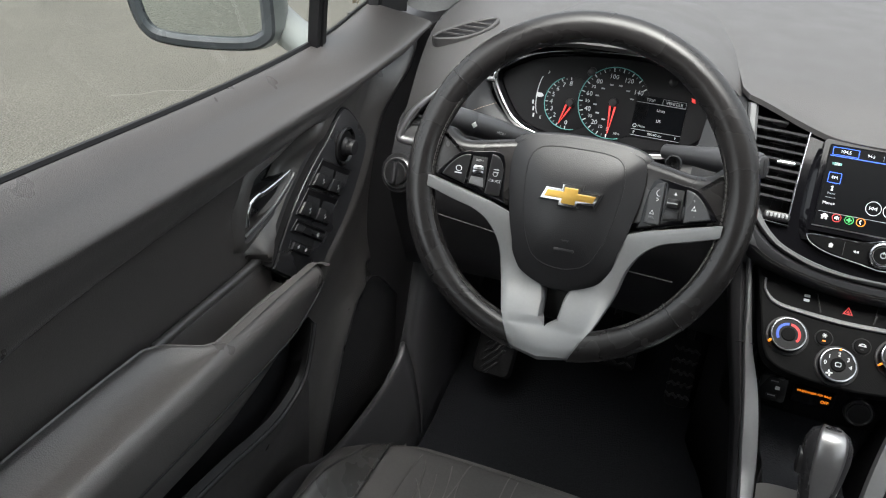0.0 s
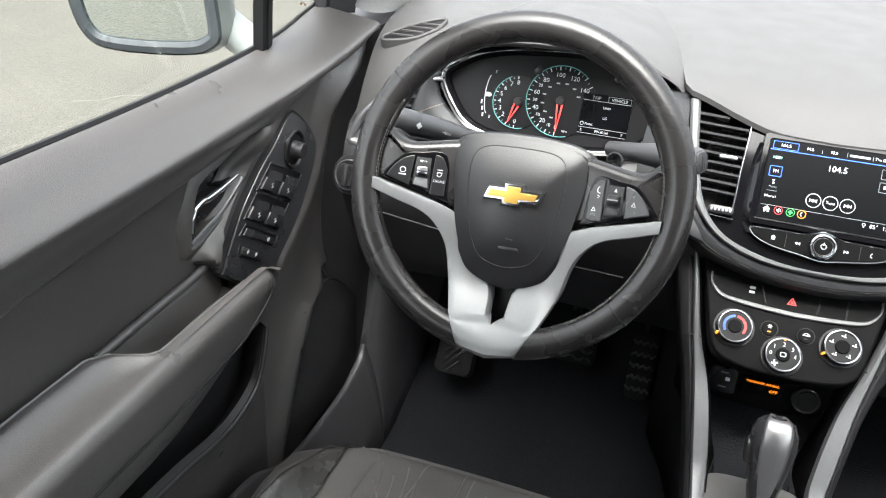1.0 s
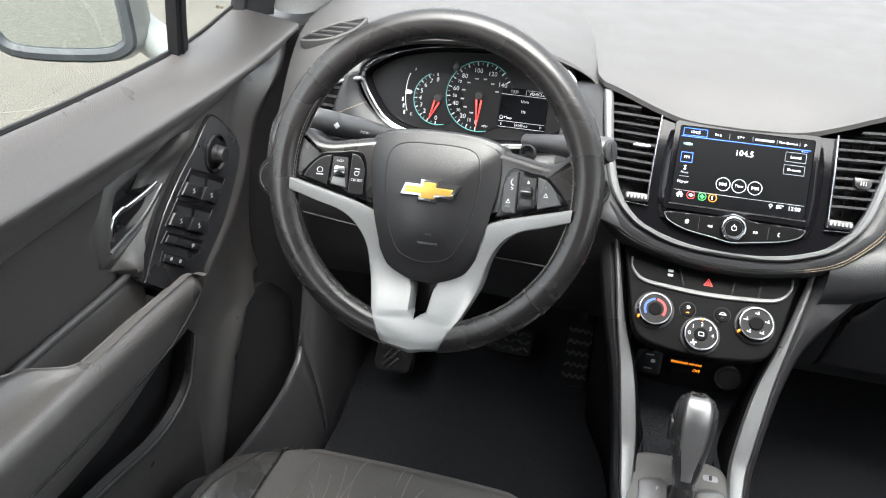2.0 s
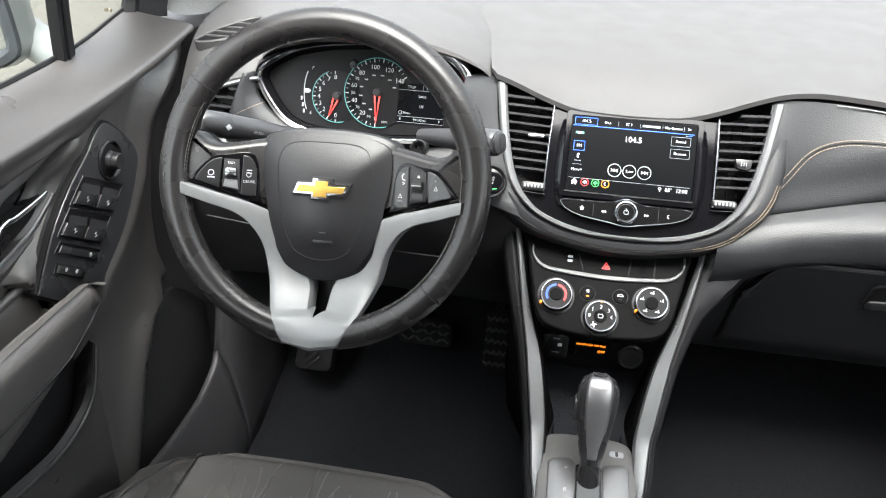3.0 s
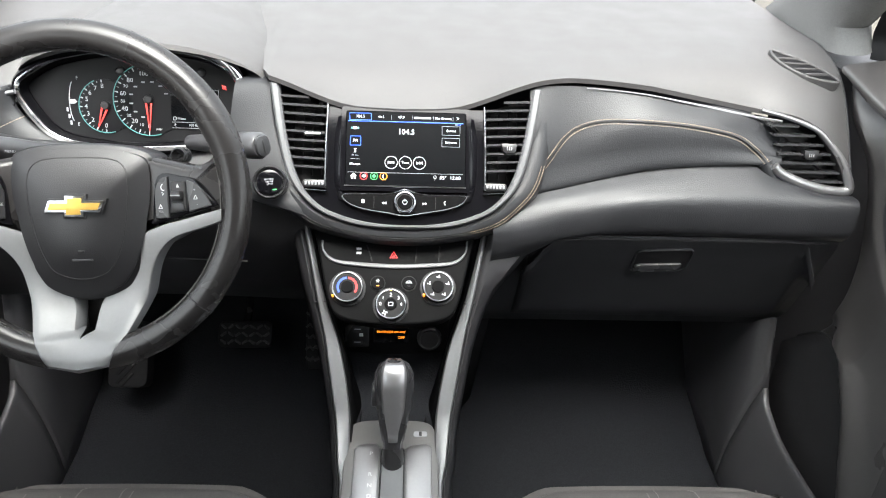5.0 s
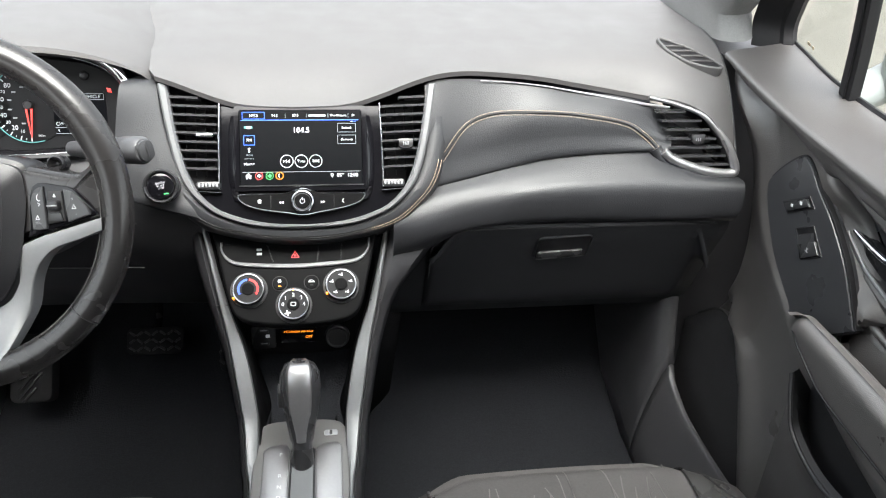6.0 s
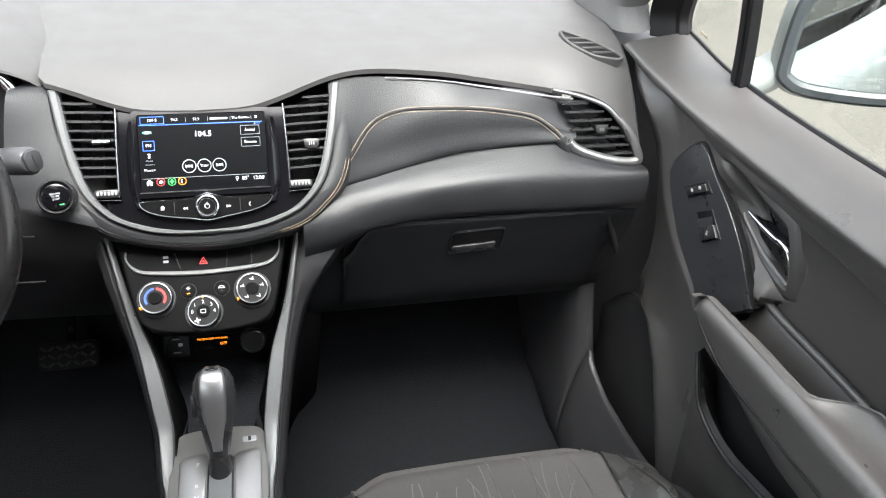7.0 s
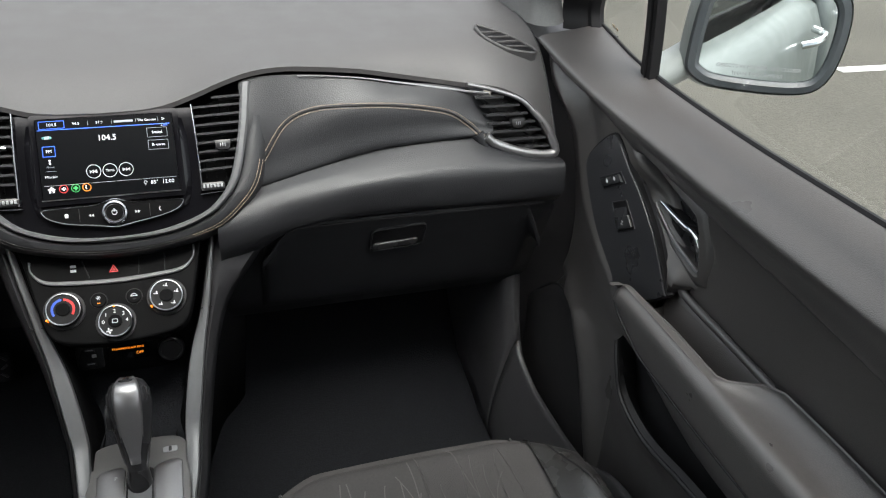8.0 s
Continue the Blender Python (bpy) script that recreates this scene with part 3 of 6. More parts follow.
def build_side_vent(s):
    F = Frame((s * .572, 1.004, 1.035), (1, 0, 0), (0, .25, .97))
    v = thing("air_vent", F(0, 0), "black slatted side air vent with a bright lower surround", "air vent", "dashboard air vents")
    shape = curve([(s * a, b) for a, b in ((-.060, .049), (-.03, .043), (.008, .029), (.034, .006), (.054, -.018), (.068, -.046), (.062, -.053), (.03, -.050), (-.004, -.042), (-.030, -.026), (-.044, .01))], 4, True)
    part("cavity", plate(F, inset(shape, .004), -.05, -.026, .001), RUBBER, v)
    slats(F, inset(shape, .003), 7, -.044, .034, v, depth=.018)
    loop = curve([(s * a, b) for a, b in ((-.041, -.022), (-.028, -.033), (-.002, -.044), (.03, -.053), (.064, -.0565), (.0735, -.049), (.058, -.014), (.036, .011), (.012, .031), (-.030, .0465), (-.070 if s > 0 else -.056, .0560 if s > 0 else .0525))], 6)
    rad = [.0072] * 26 + [.0072 - .004 * ease(i / 26) for i in range(len(loop) - 26)]
    part("surround", tube([F(a, b, .002) for a, b in loop], rad, 10), KNOB_METAL, v, "satin chrome surround")
    outer = curve([(s * a, b) for a, b in ((-.052, -.018), (-.036, -.042), (-.008, -.062), (.03, -.069), (.076, -.066))], 6)
    part("lower_frame", tube([F(a, b, -.006) for a, b in outer], .010, 10), DASH_LEATHER, v, "black rolled lower frame")
    vent_knob(F, s * .010, -.004, v)


for side in (-1, 1):
    build_side_vent(side)


def pad_height(x, y):
    ts = np.linspace(0, 1, 60)
    return float(np.interp(y, [pad_point(x, t).y for t in ts], [pad_point(x, t).z for t in ts]))


def build_defroster(s):
    x, y, e = s * .594, 1.112, .012
    c = Vector((x, y, pad_height(x, y)))
    n = Vector((pad_height(x - e, y) - pad_height(x + e, y), pad_height(x, y - e) - pad_height(x, y + e), 2 * e)).normalized()
    u = Vector((-s * .066, .082, 0))
    u = (u - n * u.dot(n)).normalized()
    F = Frame(c, u, n.cross(u))
    o = curve([(a, s * b * 1.4) for a, b in ((-.056, -.004), (-.050, .004), (-.020, .017), (.020, .017), (.046, .008), (.055, .0), (.040, -.006), (.005, -.012), (-.035, -.012), (-.052, -.009))], 4, True)
    v = thing("defroster_vent", c, "small grey almond-shaped side window defroster vent", "air vent", "window defroster vents")
    # not hollow: a near-black plate stands for the shade between the fins
    part("cavity", plate(F, inset(o, .003), -.02, .0012, .0004), SEAL, v)
    part("rim", band(F, inset(o, -.001), inset(o, .0035), -.012, .0042, .0014, True), DASH_SOFT, v)
    for k in range(4):
        a = -.027 + .0175 * k
        part("fin", plate(F, [(a - .0110, s * -.012), (a - .0075, s * -.012), (a + .0135, s * .018), (a + .0100, s * .018)], -.01, .0038, .0006), DASH_SOFT, v)


for side in (-1, 1):
    build_defroster(side)


# ---- centre stack with the screen ----
OUTER = [(.187, .1225), (.174, .050), (.157, -.008), (.130, -.042), (.100, -.0592), (.060, -.0705), (0, -.0745)]
INNER = [(.174, .1215), (.1625, .050), (.1455, -.008), (.119, -.041), (.086, -.0570), (.045, -.0665), (0, -.0690)]


def whole(half, n=8):
    """A left-right symmetric line from one half of it."""
    return curve([(-a, b) for a, b in half] + [(a, b) for a, b in reversed(half[:-1])], n)


def build_stack():
    st = thing("infotainment_unit", STACK(0, -.03), "gloss black centre stack with lit touchscreen in silver trim", "infotainment unit")
    out, inn = whole(OUTER), whole(INNER)
    part("silver_trim", band(STACK, out, inn, -.012, .004, .003), TRIM_SILVER, st, "satin silver U-shaped trim")
    body = whole([(.108, .094), (.1085, .05), (.1085, .0), (.112, -.018), (.142, -.020), (.120, -.042), (.086, -.058), (.045, -.067), (0, -.0695)])
    part("panel", plate(STACK, body, -.03, -.006, .001), PIANO, st, "gloss black panel", smooth=False)
    for s in (-1, 1):
        side = curve([(.0845, .080, .012), (.0860, .060, .015), (.0865, .04, .016), (.0865, .0, .016), (.0850, -.022, .014), (.0835, -.036, .010)], 6)
        rows = [[STACK(s * (a + w * k), b, h) for k, h in ((-.15, -.003), (0, .0012), (.05, .0012), (.12, .0004), (.88, -.0076), (.96, -.0094), (1.0, -.0110))] for a, b, w in side]
        part("side_roll", loft(rows), PIANO, st, "gloss black flank beside the screen")
    # leather roll round the trim, with two stitched seams
    ro = whole([(.206, .128), (.203, .050), (.190, -.008), (.165, -.042), (.127, -.071), (.060, -.0880), (0, -.0930)])
    rows = []
    for p, q in zip(ro, out):
        p, q = np.array(p), np.array(q)
        rows.append([STACK(*(q + (p - q) * k), h) for k, h in ((-.02, -.014), (.02, -.005), (.25, -.0015), (.6, -.003), (.9, -.010), (1.1, -.03), (1.2, -.06))])
    part("leather_roll", loft(rows), DASH_LEATHER, st, "black leatherette roll under the silver trim")
    pairs = list(zip(ro, out))
    for k, h in ((.70, -.0048), (.84, -.0082)):
        for lo, hi, thread in ((14, len(pairs) - 36, GREY_STITCH), (len(pairs) - 37, len(pairs) - 12, STITCH)):
            line = [STACK(*(np.array(q) + (np.array(p) - np.array(q)) * k), h) for p, q in pairs[lo:hi]]
            stitches(line, thread, st, "stitching", step=.0040, radius=.0004)
    # touchscreen
    scr = part("screen", plate(STACK, rrect(0, .0355, .163, .101, .002), -.004, .0006, .0004), SCREEN, st, "lit touchscreen showing the radio page", smooth=False)
    part("screen_frame", band(STACK, rrect(0, .0345, .178, .116, .004), rrect(0, .0355, .164, .102, .003), -.004, .0010, .0004, True), PIANO, st)
    part("bright_edge", tube([STACK(a, -.0165, .0015) for a in np.linspace(-.083, .083, 9)], .0014, 6), CHROME, st)
    S = STACK
    h = .0011

    def plain(a, b, w, hh, mat, r=.0004, name="graphic"):
        return part(name, plate(S, rrect(a, b, w, hh, r), .0006, h, .0002), mat, scr)

    def outline(a, b, w, hh, t, mat, r=.001):
        return part("graphic", band(S, rrect(a, b, w, hh, r), rrect(a, b, w - 2 * t, hh - 2 * t, r * .7), .0006, h, .0002, True), mat, scr)

    def circle(a, b, r, t, mat):
        return part("graphic", band(S, disc(a, b, r), disc(a, b, r - t), .0006, h, .0002, True), mat, scr)

    plain(-.001, .0727, .158, .0009, UI_BLUE)
    outline(-.0628, .0790, .030, .0100, .0007, UI_BLUE)
    text(S, -.0628, .0790, .0056, "104.5", UI_WHITE, scr, h=h)
    text(S, -.0345, .0788, .0050, "94.5", UI_WHITE, scr, h=h)
    text(S, -.0070, .0788, .0050, "97.9", UI_WHITE, scr, h=h)
    plain(.0220, .0788, .023, .0028, UI_GREY)
    text(S, .0504, .0788, .0046, "The Groove", UI_WHITE, scr, h=h)
    text(S, .0706, .0788, .0075, ">", UI_WHITE, scr, h=h)
    for k in range(4):
        plain(.0680 + k * .0021, .0706, .0013, .0013, UI_BLUE if k else UI_WHITE)
    for a in (-.0205, .0078, .0368, .0640):
        plain(a, .0788, .0004, .006, UI_GREY)
    text(S, .0002, .0588, .0104, "104.5", UI_WHITE, scr, h=h)
    plain(-.0698, .0630, .011, .0030, UI_TEAL)
    plain(-.0698, .0630, .006, .0034, UI_WHITE)
    outline(-.0690, .0455, .0150, .0135, .0008, UI_BLUE)
    text(S, -.0690, .0455, .0056, "FM", UI_WHITE, scr, h=h)
    plain(-.0692, .0322, .0010, .006, UI_WHITE)
    plain(-.0692, .0342, .0036, .0009, UI_WHITE)
    plain(-.0692, .0302, .0026, .0016, UI_WHITE)
    text(S, -.0690, .0256, .0036, "Phone", UI_GREY, scr, h=h)
    plain(-.0690, .0205, .012, .0004, UI_GREY)
    text(S, -.0692, .0132, .0052, "More>", UI_WHITE, scr, h=h)
    for b, word in ((.0620, "Sound"), (.0458, "Browse")):
        outline(.0614, b, .0250, .0125, .0005, UI_GREY)
        text(S, .0614, b, .0052, word, UI_WHITE, scr, h=h)
    for a in (-.0198, -.0005, .0188):
        circle(a, .0166, .0088, .0006, UI_WHITE)
    for a, d in ((-.0198, -1), (.0188, 1)):
        for k in (-1, 1):
            c = a + k * .0020
            part("graphic", band(S, [(c - d * .0020, .0188), (c + d * .0018, .0166), (c - d * .0020, .0144)], [(c - d * .0013, .0177), (c + d * .0007, .0166), (c - d * .0013, .0155)], .0006, h, .0001, True), UI_WHITE, scr)
        plain(a + d * .0042, .0166, .0007, .0044, UI_WHITE)
    text(S, -.0005, .0166, .0050, "Tune", UI_WHITE, scr, h=h)
    plain(0, .0022, .158, .0005, UI_GREY)
    part("graphic", plate(S, [(-.0752, -.0030), (-.0707, .0010), (-.0662, -.0030), (-.0675, -.0030), (-.0675, -.0068), (-.0698, -.0068), (-.0698, -.0042), (-.0716, -.0042), (-.0716, -.0068), (-.0740, -.0068), (-.0740, -.0030)], .0006, h, .0001), UI_WHITE, scr)
    for a, m in ((-.0569, UI_RED), (-.0429, UI_GREEN), (-.0299, UI_AMBER)):
        circle(a, -.0028, .0052, .0007, m)
    part("graphic", plate(S, [(-.0592, -.0040), (-.0592, -.0016), (-.0578, -.0016), (-.0560, .0000), (-.0560, -.0056), (-.0578, -.0040)], .0006, h, .0001), UI_WHITE, scr)
    plain(-.0545, -.0028, .0007, .003, UI_WHITE)
    plain(-.0429, -.0028, .0058, .0020, UI_GREEN)
    plain(-.0429, -.0028, .0020, .0058, UI_GREEN)
    part("graphic", tube([S(-.0287 + .0024 * math.cos(t), -.0028 + .0026 * math.sin(t), h) for t in np.linspace(2.0, 4.3, 8)], .0006, 5), UI_WHITE, scr)
    circle(.0404, -.0022, .0020, .0006, UI_WHITE)
    plain(.0404, -.0052, .0007, .0018, UI_WHITE)
    text(S, .0515, -.0032, .0068, "85°", UI_WHITE, scr, h=h)
    text(S, .0682, -.0032, .0068, "12:00", UI_WHITE, scr, h=h)
    # key bar with the knob
    key = [(-.081, -.0290), (-.05, -.0280), (-.021, -.0272), (0, -.0215), (.021, -.0272), (.05, -.0280), (.080, -.0285), (.0820, -.0320), (.075, -.0390), (.055, -.0458), (.020, -.0520), (0, -.0552), (-.020, -.0520), (-.055, -.0470), (-.075, -.0400), (-.0830, -.0330)]
    key = curve(key, 3, True)
    part("key_bar_frame", band(STACK, inset(key, -.0018), key, -.004, .0042, .001, True), CHROME, st, "bright surround of the key bar")
    part("key_bar", plate(STACK, key, -.003, .003, .0012), PANEL_BLACK, st, smooth=False)
    for a in (-.042, .042):
        part("key_gap", plate(STACK, rrect(a, -.0385, .0006, .017, .0002), .003, .0032, .0001), RUBBER, st)
    kb = part("volume_knob", lathe(STACK, 0, -.0385, [(.0160, -.002), (.0158, .006), (.0148, .0085), (.0130, .0095), (.0118, .0085), (.0112, .0080), (.002, .0080)]), DARK_CHROME, st, "chrome-rimmed volume knob")
    part("cap", plate(STACK, disc(0, -.0385, .0104), .008, .0092, .0008), PANEL_BLACK, kb, smooth=False)
    part("mark", band(STACK, disc(0, -.0385, .0034, 20), disc(0, -.0385, .0027, 20), .0094, .0099, .0001, True), PRINT_WHITE, kb)
    part("mark", plate(STACK, rrect(0, -.0355, .0008, .004, .0002), .0094, .0099, .0001), PRINT_WHITE, kb)
    part("graphic", plate(STACK, [(-.0598, -.0370), (-.0568, -.0343), (-.0538, -.0370), (-.0548, -.0370), (-.0548, -.0400), (-.0588, -.0400), (-.0588, -.0370)], .003, .0034, .0001), PRINT_WHITE, st)
    for a, d in ((-.0283, -1), (.0272, 1)):
        for k in (-1, 1):
            c = a + k * .0016
            part("graphic", plate(STACK, [(c - d * .0014, -.0374), (c + d * .0014, -.0394), (c - d * .0014, -.0414)], .003, .0034, .0001), PRINT_WHITE, st)
    part("graphic", tube([STACK(.0562 + .0026 * math.sin(t), -.0382 + .0026 * math.cos(t), .0034) for t in np.linspace(-2.9, -.3, 8)], .0006, 5), PRINT_WHITE, st)
    return st


build_stack()


def build_start_button():
    F = Frame((-.173, .9430, .995), (.96, .14, .10), (-.06, .45, .88))
    F = Frame(F.o, F.u, (F.v - F.u * F.v.dot(F.u)))
    b = thing("start_button", F.o, "round black push-button starter in a dark ring", "button")
    part("ring", lathe(F, 0, 0, [(.0225, -.02), (.0225, .003), (.0205, .0055), (.0185, .004), (.0175, .001), (.002, .001)]), SMOOTH_BLACK, b)
    c = part("cap", plate(F, disc(0, 0, .0168), .0, .0045, .0015), PIANO, b)
    for k, w in enumerate(("ENGINE", "START", "STOP")):
        text(F, 0, .0040 - .0034 * k, .0034, w, PRINT_WHITE, c, h=.0048)
    part("indicator", plate(F, rrect(.005, -.0105, .006, .0014, .0004), .0044, .0049, .0001), UI_GREEN, c)
    # rolled fascia that carries it, between the dials and the screen
    xs = np.linspace(0, 1, 10)
    rows = []
    for k in xs:
        a = Vector((-.222 + .042 * k, 1.005 + .026 * k, 1.106 - .004 * k))
        m = Vector((-.228 + .058 * k, .970 + .022 * k, 1.045))
        c2 = Vector((-.225 + .080 * k, .950 + .010 * k, .995 - .012 * k))
        d2 = Vector((-.210 + .11 * k, .948 - .008 * k, .970 - .035 * k))
        rows.append(curve([a + Vector((0, .04, .003)), a, m, c2, d2, d2 + Vector((0, .05, -.01))], 5))
    part("fascia", loft(rows), DASH_LEATHER, DASH, "dark fascia beside the starter button")


build_start_button()


def build_headlamp_switch():
    F = Frame((-.634, .962, .938), (1, -.12, 0), (0, .30, .95))
    F = Frame(F.o, F.u, F.v - F.u * F.v.dot(F.u))
    h = thing("headlamp_switch", F.o, "round black headlamp switch with a bright ring", "switch")
    part("base", lathe(F, 0, 0, [(.030, -.03), (.030, -.001), (.0285, .001), (.001, .001)], 32), BLACK_PLASTIC, h)
    part("ring", lathe(F, 0, 0, [(.0235, .0), (.0232, .0055), (.0218, .007), (.0202, .0055), (.0195, .003), (.001, .003)], 36), KNOB_METAL, h, "satin bright ring")
    k = part("knob", lathe(F, 0, 0, [(.0185, .002), (.0178, .010), (.0165, .0118), (.001, .0118)], 32), SMOOTH_BLACK, h)
    part("grip_bar", plate(F, rrect(0, 0, .007, .032, .003), .010, .017, .002), BLACK_PLASTIC, k)


build_headlamp_switch()


# ---- instrument cluster ----
def build_cluster():
    c = thing("instrument_cluster", DIALS(0, -.03), "instrument cluster with red needles, teal-ringed dials and info display", "instrument cluster")
    rim = curve([(-.1370, .009), (-.1310, .0190), (-.103, .0355), (-.078, .0440), (-.036, .0520), (.037, .057), (.092, .053), (.128, .040), (.148, .018), (.154, -.008), (.143, -.036), (.10, -.056), (0, -.062), (-.054, -.0580), (-.084, -.0520), (-.104, -.0410), (-.121, -.0210), (-.1325, -.003)], 5, True)
    part("face", plate(DIALS, rim, -.012, -.004, .0005), DIAL_FACE, c, smooth=False)
    wall = [[DIALS(*p, h) for p in inset(rim, d)] for d, h in ((0, -.006), (-.003, .010), (-.006, .020), (-.010, .022), (-.014, .016), (-.022, -.004))]
    part("shroud", loft(list(map(list, zip(*wall))), loop=True), PIANO, c, "gloss black shroud")
    part("bright_rim", tube([DIALS(*p, .019) for p in inset(rim, -.005)], [.0008 + .0026 * ease((-p[0] - .07) / .05) for p in rim], 8, True, up=DIALS.n), CHROME, c, "thin chrome rim")
    acc = curve([(.085, .066), (.118, .060), (.143, .044), (.158, .018), (.160, -.010), (.150, -.040)], 6)
    part("bright_accent", tube([DIALS(a, b, .018) for a, b in acc], [.001 + .007 * math.sin(math.pi * min(1, .15 + i / len(acc))) ** 1 for i in range(len(acc))], 10, up=DIALS.n), CHROME, c, "chrome accent at the rim")
    for name, a, b, r, n, a0, a1 in (("tachometer", -.0335, -.0130, .0365, 8, 268, 98), ("speedometer", .0255, -.0035, .0485, 14, 268, 32)):
        g = part(name, plate(DIALS, disc(a, b, r), -.004, -.002, .0005), DIAL_FACE, c)
        ring = [DIALS(a + r * math.cos(radians(t)), b + r * math.sin(radians(t)), -.001) for t in np.linspace(a0 + 20, a1 + 15, 60)]
        part("ring", tube(ring, .0006, 6, up=DIALS.n), UI_TEAL, g)
        steps = n * 2
        for k in range(steps + 1):
            t = radians(a0 + (a1 - a0) * k / steps)
            big = k % 2 == 0
            F = DIALS.at(a + math.cos(t) * r * .93, b + math.sin(t) * r * .93, 0, math.degrees(t))
            part("tick", plate(F, rrect(0, 0, r * (.10 if big else .06), .0013 if big else .0008, .0001), -.002, -.0012, .0001), DIAL_WHITE if big else PRINT_GREY, g)
            if big and (name == "tachometer" or k // 2 % 2 == 0 or k // 2 < 8):
                word = str(k // 2) if name == "tachometer" else str(k // 2 * 10)
                size = .0088 if name == "tachometer" else (.0088 if k // 2 % 2 == 0 else .0062)
                text(DIALS, a + math.cos(t) * r * .74, b + math.sin(t) * r * .74, size, word, DIAL_WHITE, g, h=-.0012)
        if name == "speedometer":
            for k in range(9):
                t = radians(a0 - 20 + (a1 - a0 + 10) * k / 8)
                part("small_mark", plate(DIALS.at(a + math.cos(t) * r * .52, b + math.sin(t) * r * .52), rrect(0, 0, .005, .002, .0004), -.002, -.0014, .0001), PRINT_GREY, g)
            text(DIALS, a + .012, b - .040, .0042, "MPH", DIAL_WHITE, g, h=-.0012)
        lean = 250 if name == "tachometer" else 270
        t = radians(lean)
        N = DIALS.at(a, b, 0, lean)
        for off in (-1, 1):
            part("needle", plate(N, [(.004, off * .0048), (.004, off * .0022), (r * .86, 0), (r * .86, off * .0004)], .001, .0022, .0003), NEEDLE, g, "lit red needle")
        part("hub", lathe(N, -.001, 0, [(.0060, -.002), (.0058, .004), (.0048, .0052), (.001, .0055)], 24), SMOOTH_BLACK, g)
    # fuel scale
    arc = [(-.079 - .010 * math.cos(t) * .8, -.008 + .029 * math.sin(t)) for t in np.linspace(-1.15, 1.15, 12)]
    f = part("fuel_scale", tube([DIALS(a + .004, b, -.002) for a, b in arc], .0006, 5, up=DIALS.n), DIAL_WHITE, c)
    text(DIALS, -.071, .024, .0062, "F", DIAL_WHITE, f, h=-.002)
    text(DIALS, -.072, -.039, .0062, "E", DIAL_WHITE, f, h=-.002)
    part("pointer", plate(DIALS, [(-.083, -.005), (-.076, -.005), (-.073, -.008), (-.076, -.011), (-.083, -.011)], -.003, -.0015, .0002), DIAL_WHITE, f)
    for k in range(3):
        part("bar", plate(DIALS, rrect(-.0865 + .002 * k, -.019 - .009 * k, .0022, .0055, .0003), -.003, -.0018, .0001), DIAL_WHITE, f)
    # driver display
    d = part("driver_display", plate(DIALS, rrect(.0885, -.014, .068, .056, .002), -.004, -.002, .0004), SCREEN, c, "small driver information display", smooth=False)
    D = DIALS

    def bar(a, b, w, hh, mat=PRINT_GREY):
        part("graphic", plate(D, rrect(a, b, w, hh, .0003), -.0021, -.0015, .0001), mat, d)

    bar(.0885, .0045, .066, .0007)
    bar(.0885, -.0325, .066, .0007)
    bar(.0885, -.0405, .066, .0007)
    text(D, .0740, .0085, .0060, "TRIP", PRINT_GREY, d, h=-.0014)
    part("graphic", band(D, rrect(.1055, .0082, .031, .0085, .0012), rrect(.1055, .0082, .0300, .0075, .001), -.0021, -.0015, .0001, True), PRINT_GREY, d)
    text(D, .1055, .0082, .0058, "VEHICLE", DIAL_WHITE, d, h=-.0014)
    text(D, .0900, -.0035, .0052, "Units", DIAL_WHITE, d, h=-.0014)
    text(D, .0895, -.0175, .0052, "US", DIAL_WHITE, d, h=-.0014)
    text(D, .0690, -.0275, .0048, "Menu", DIAL_WHITE, d, h=-.0014)
    part("graphic", band(D, disc(.0595, -.0275, .0026, 16), disc(.0595, -.0275, .0020, 16), -.0021, -.0015, .0001, True), DIAL_WHITE, d)
    text(D, .0600, -.0366, .0050, "E", DIAL_WHITE, d, h=-.0014)
    text(D, .0880, -.0366, .0050, "99140 mi", DIAL_WHITE, d, h=-.0014)
    text(D, .1160, -.0366, .0050, "P", DIAL_WHITE, d, h=-.0014)
    lamp = part("warning_lamp", plate(D, disc(.1285, .0165, .0026, 12), -.003, -.0018, .0002), NEEDLE, c, "lit red warning lamp")
    part("lamp_belt", plate(D.at(.1285, .0165, 0, 45), rrect(0, 0, .0016, .0085, .0003), -.003, -.0016, .0002), NEEDLE, lamp)
    for a, b in ((-.012, .034), (.098, .036)):
        part("stud", lathe(D, a, b, [(.0065, -.004), (.006, -.001), (.004, .0005), (.001, .0005)], 20), SMOOTH_BLACK, c)
    # leatherette cheek beside the dials
    rows = []
    for k in np.linspace(0, 1, 10):
        left = [Vector(q) for q in ((-.536, 1.010, 1.094), (-.548, .998, 1.060), (-.556, .990, 1.030), (-.560, .985, 1.000))]
        right = [Vector(q) for q in ((-.524, 1.024, 1.094), (-.514, 1.014, 1.060), (-.474, 1.004, 1.028), (-.415, .998, 1.004))]
        rows.append(curve([p.lerp(q, k) - Vector((0, .006 * math.sin(math.pi * k), 0)) for p, q in zip(left, right)], 6))
    part("cheek", loft(rows), DASH_LEATHER, DASH, solid=.003)
    for k, z0 in enumerate((1.0105, .9985)):
        sweep = curve([(-.545, .986 + .002 * k, z0 + .020), (-.50, .992, z0 + .010), (-.45, .998, z0 + .004), (-.40, 1.0, z0)], 6)
        part("cheek_roll", tube(sweep, .0085 - .002 * k, 10), DASH_LEATHER, DASH, "rolled leatherette band under the dials")
    seam = curve([(-.553, .9895, 1.034), (-.535, .9890, 1.044), (-.518, .994, 1.052), (-.506, 1.003, 1.056)], 6)
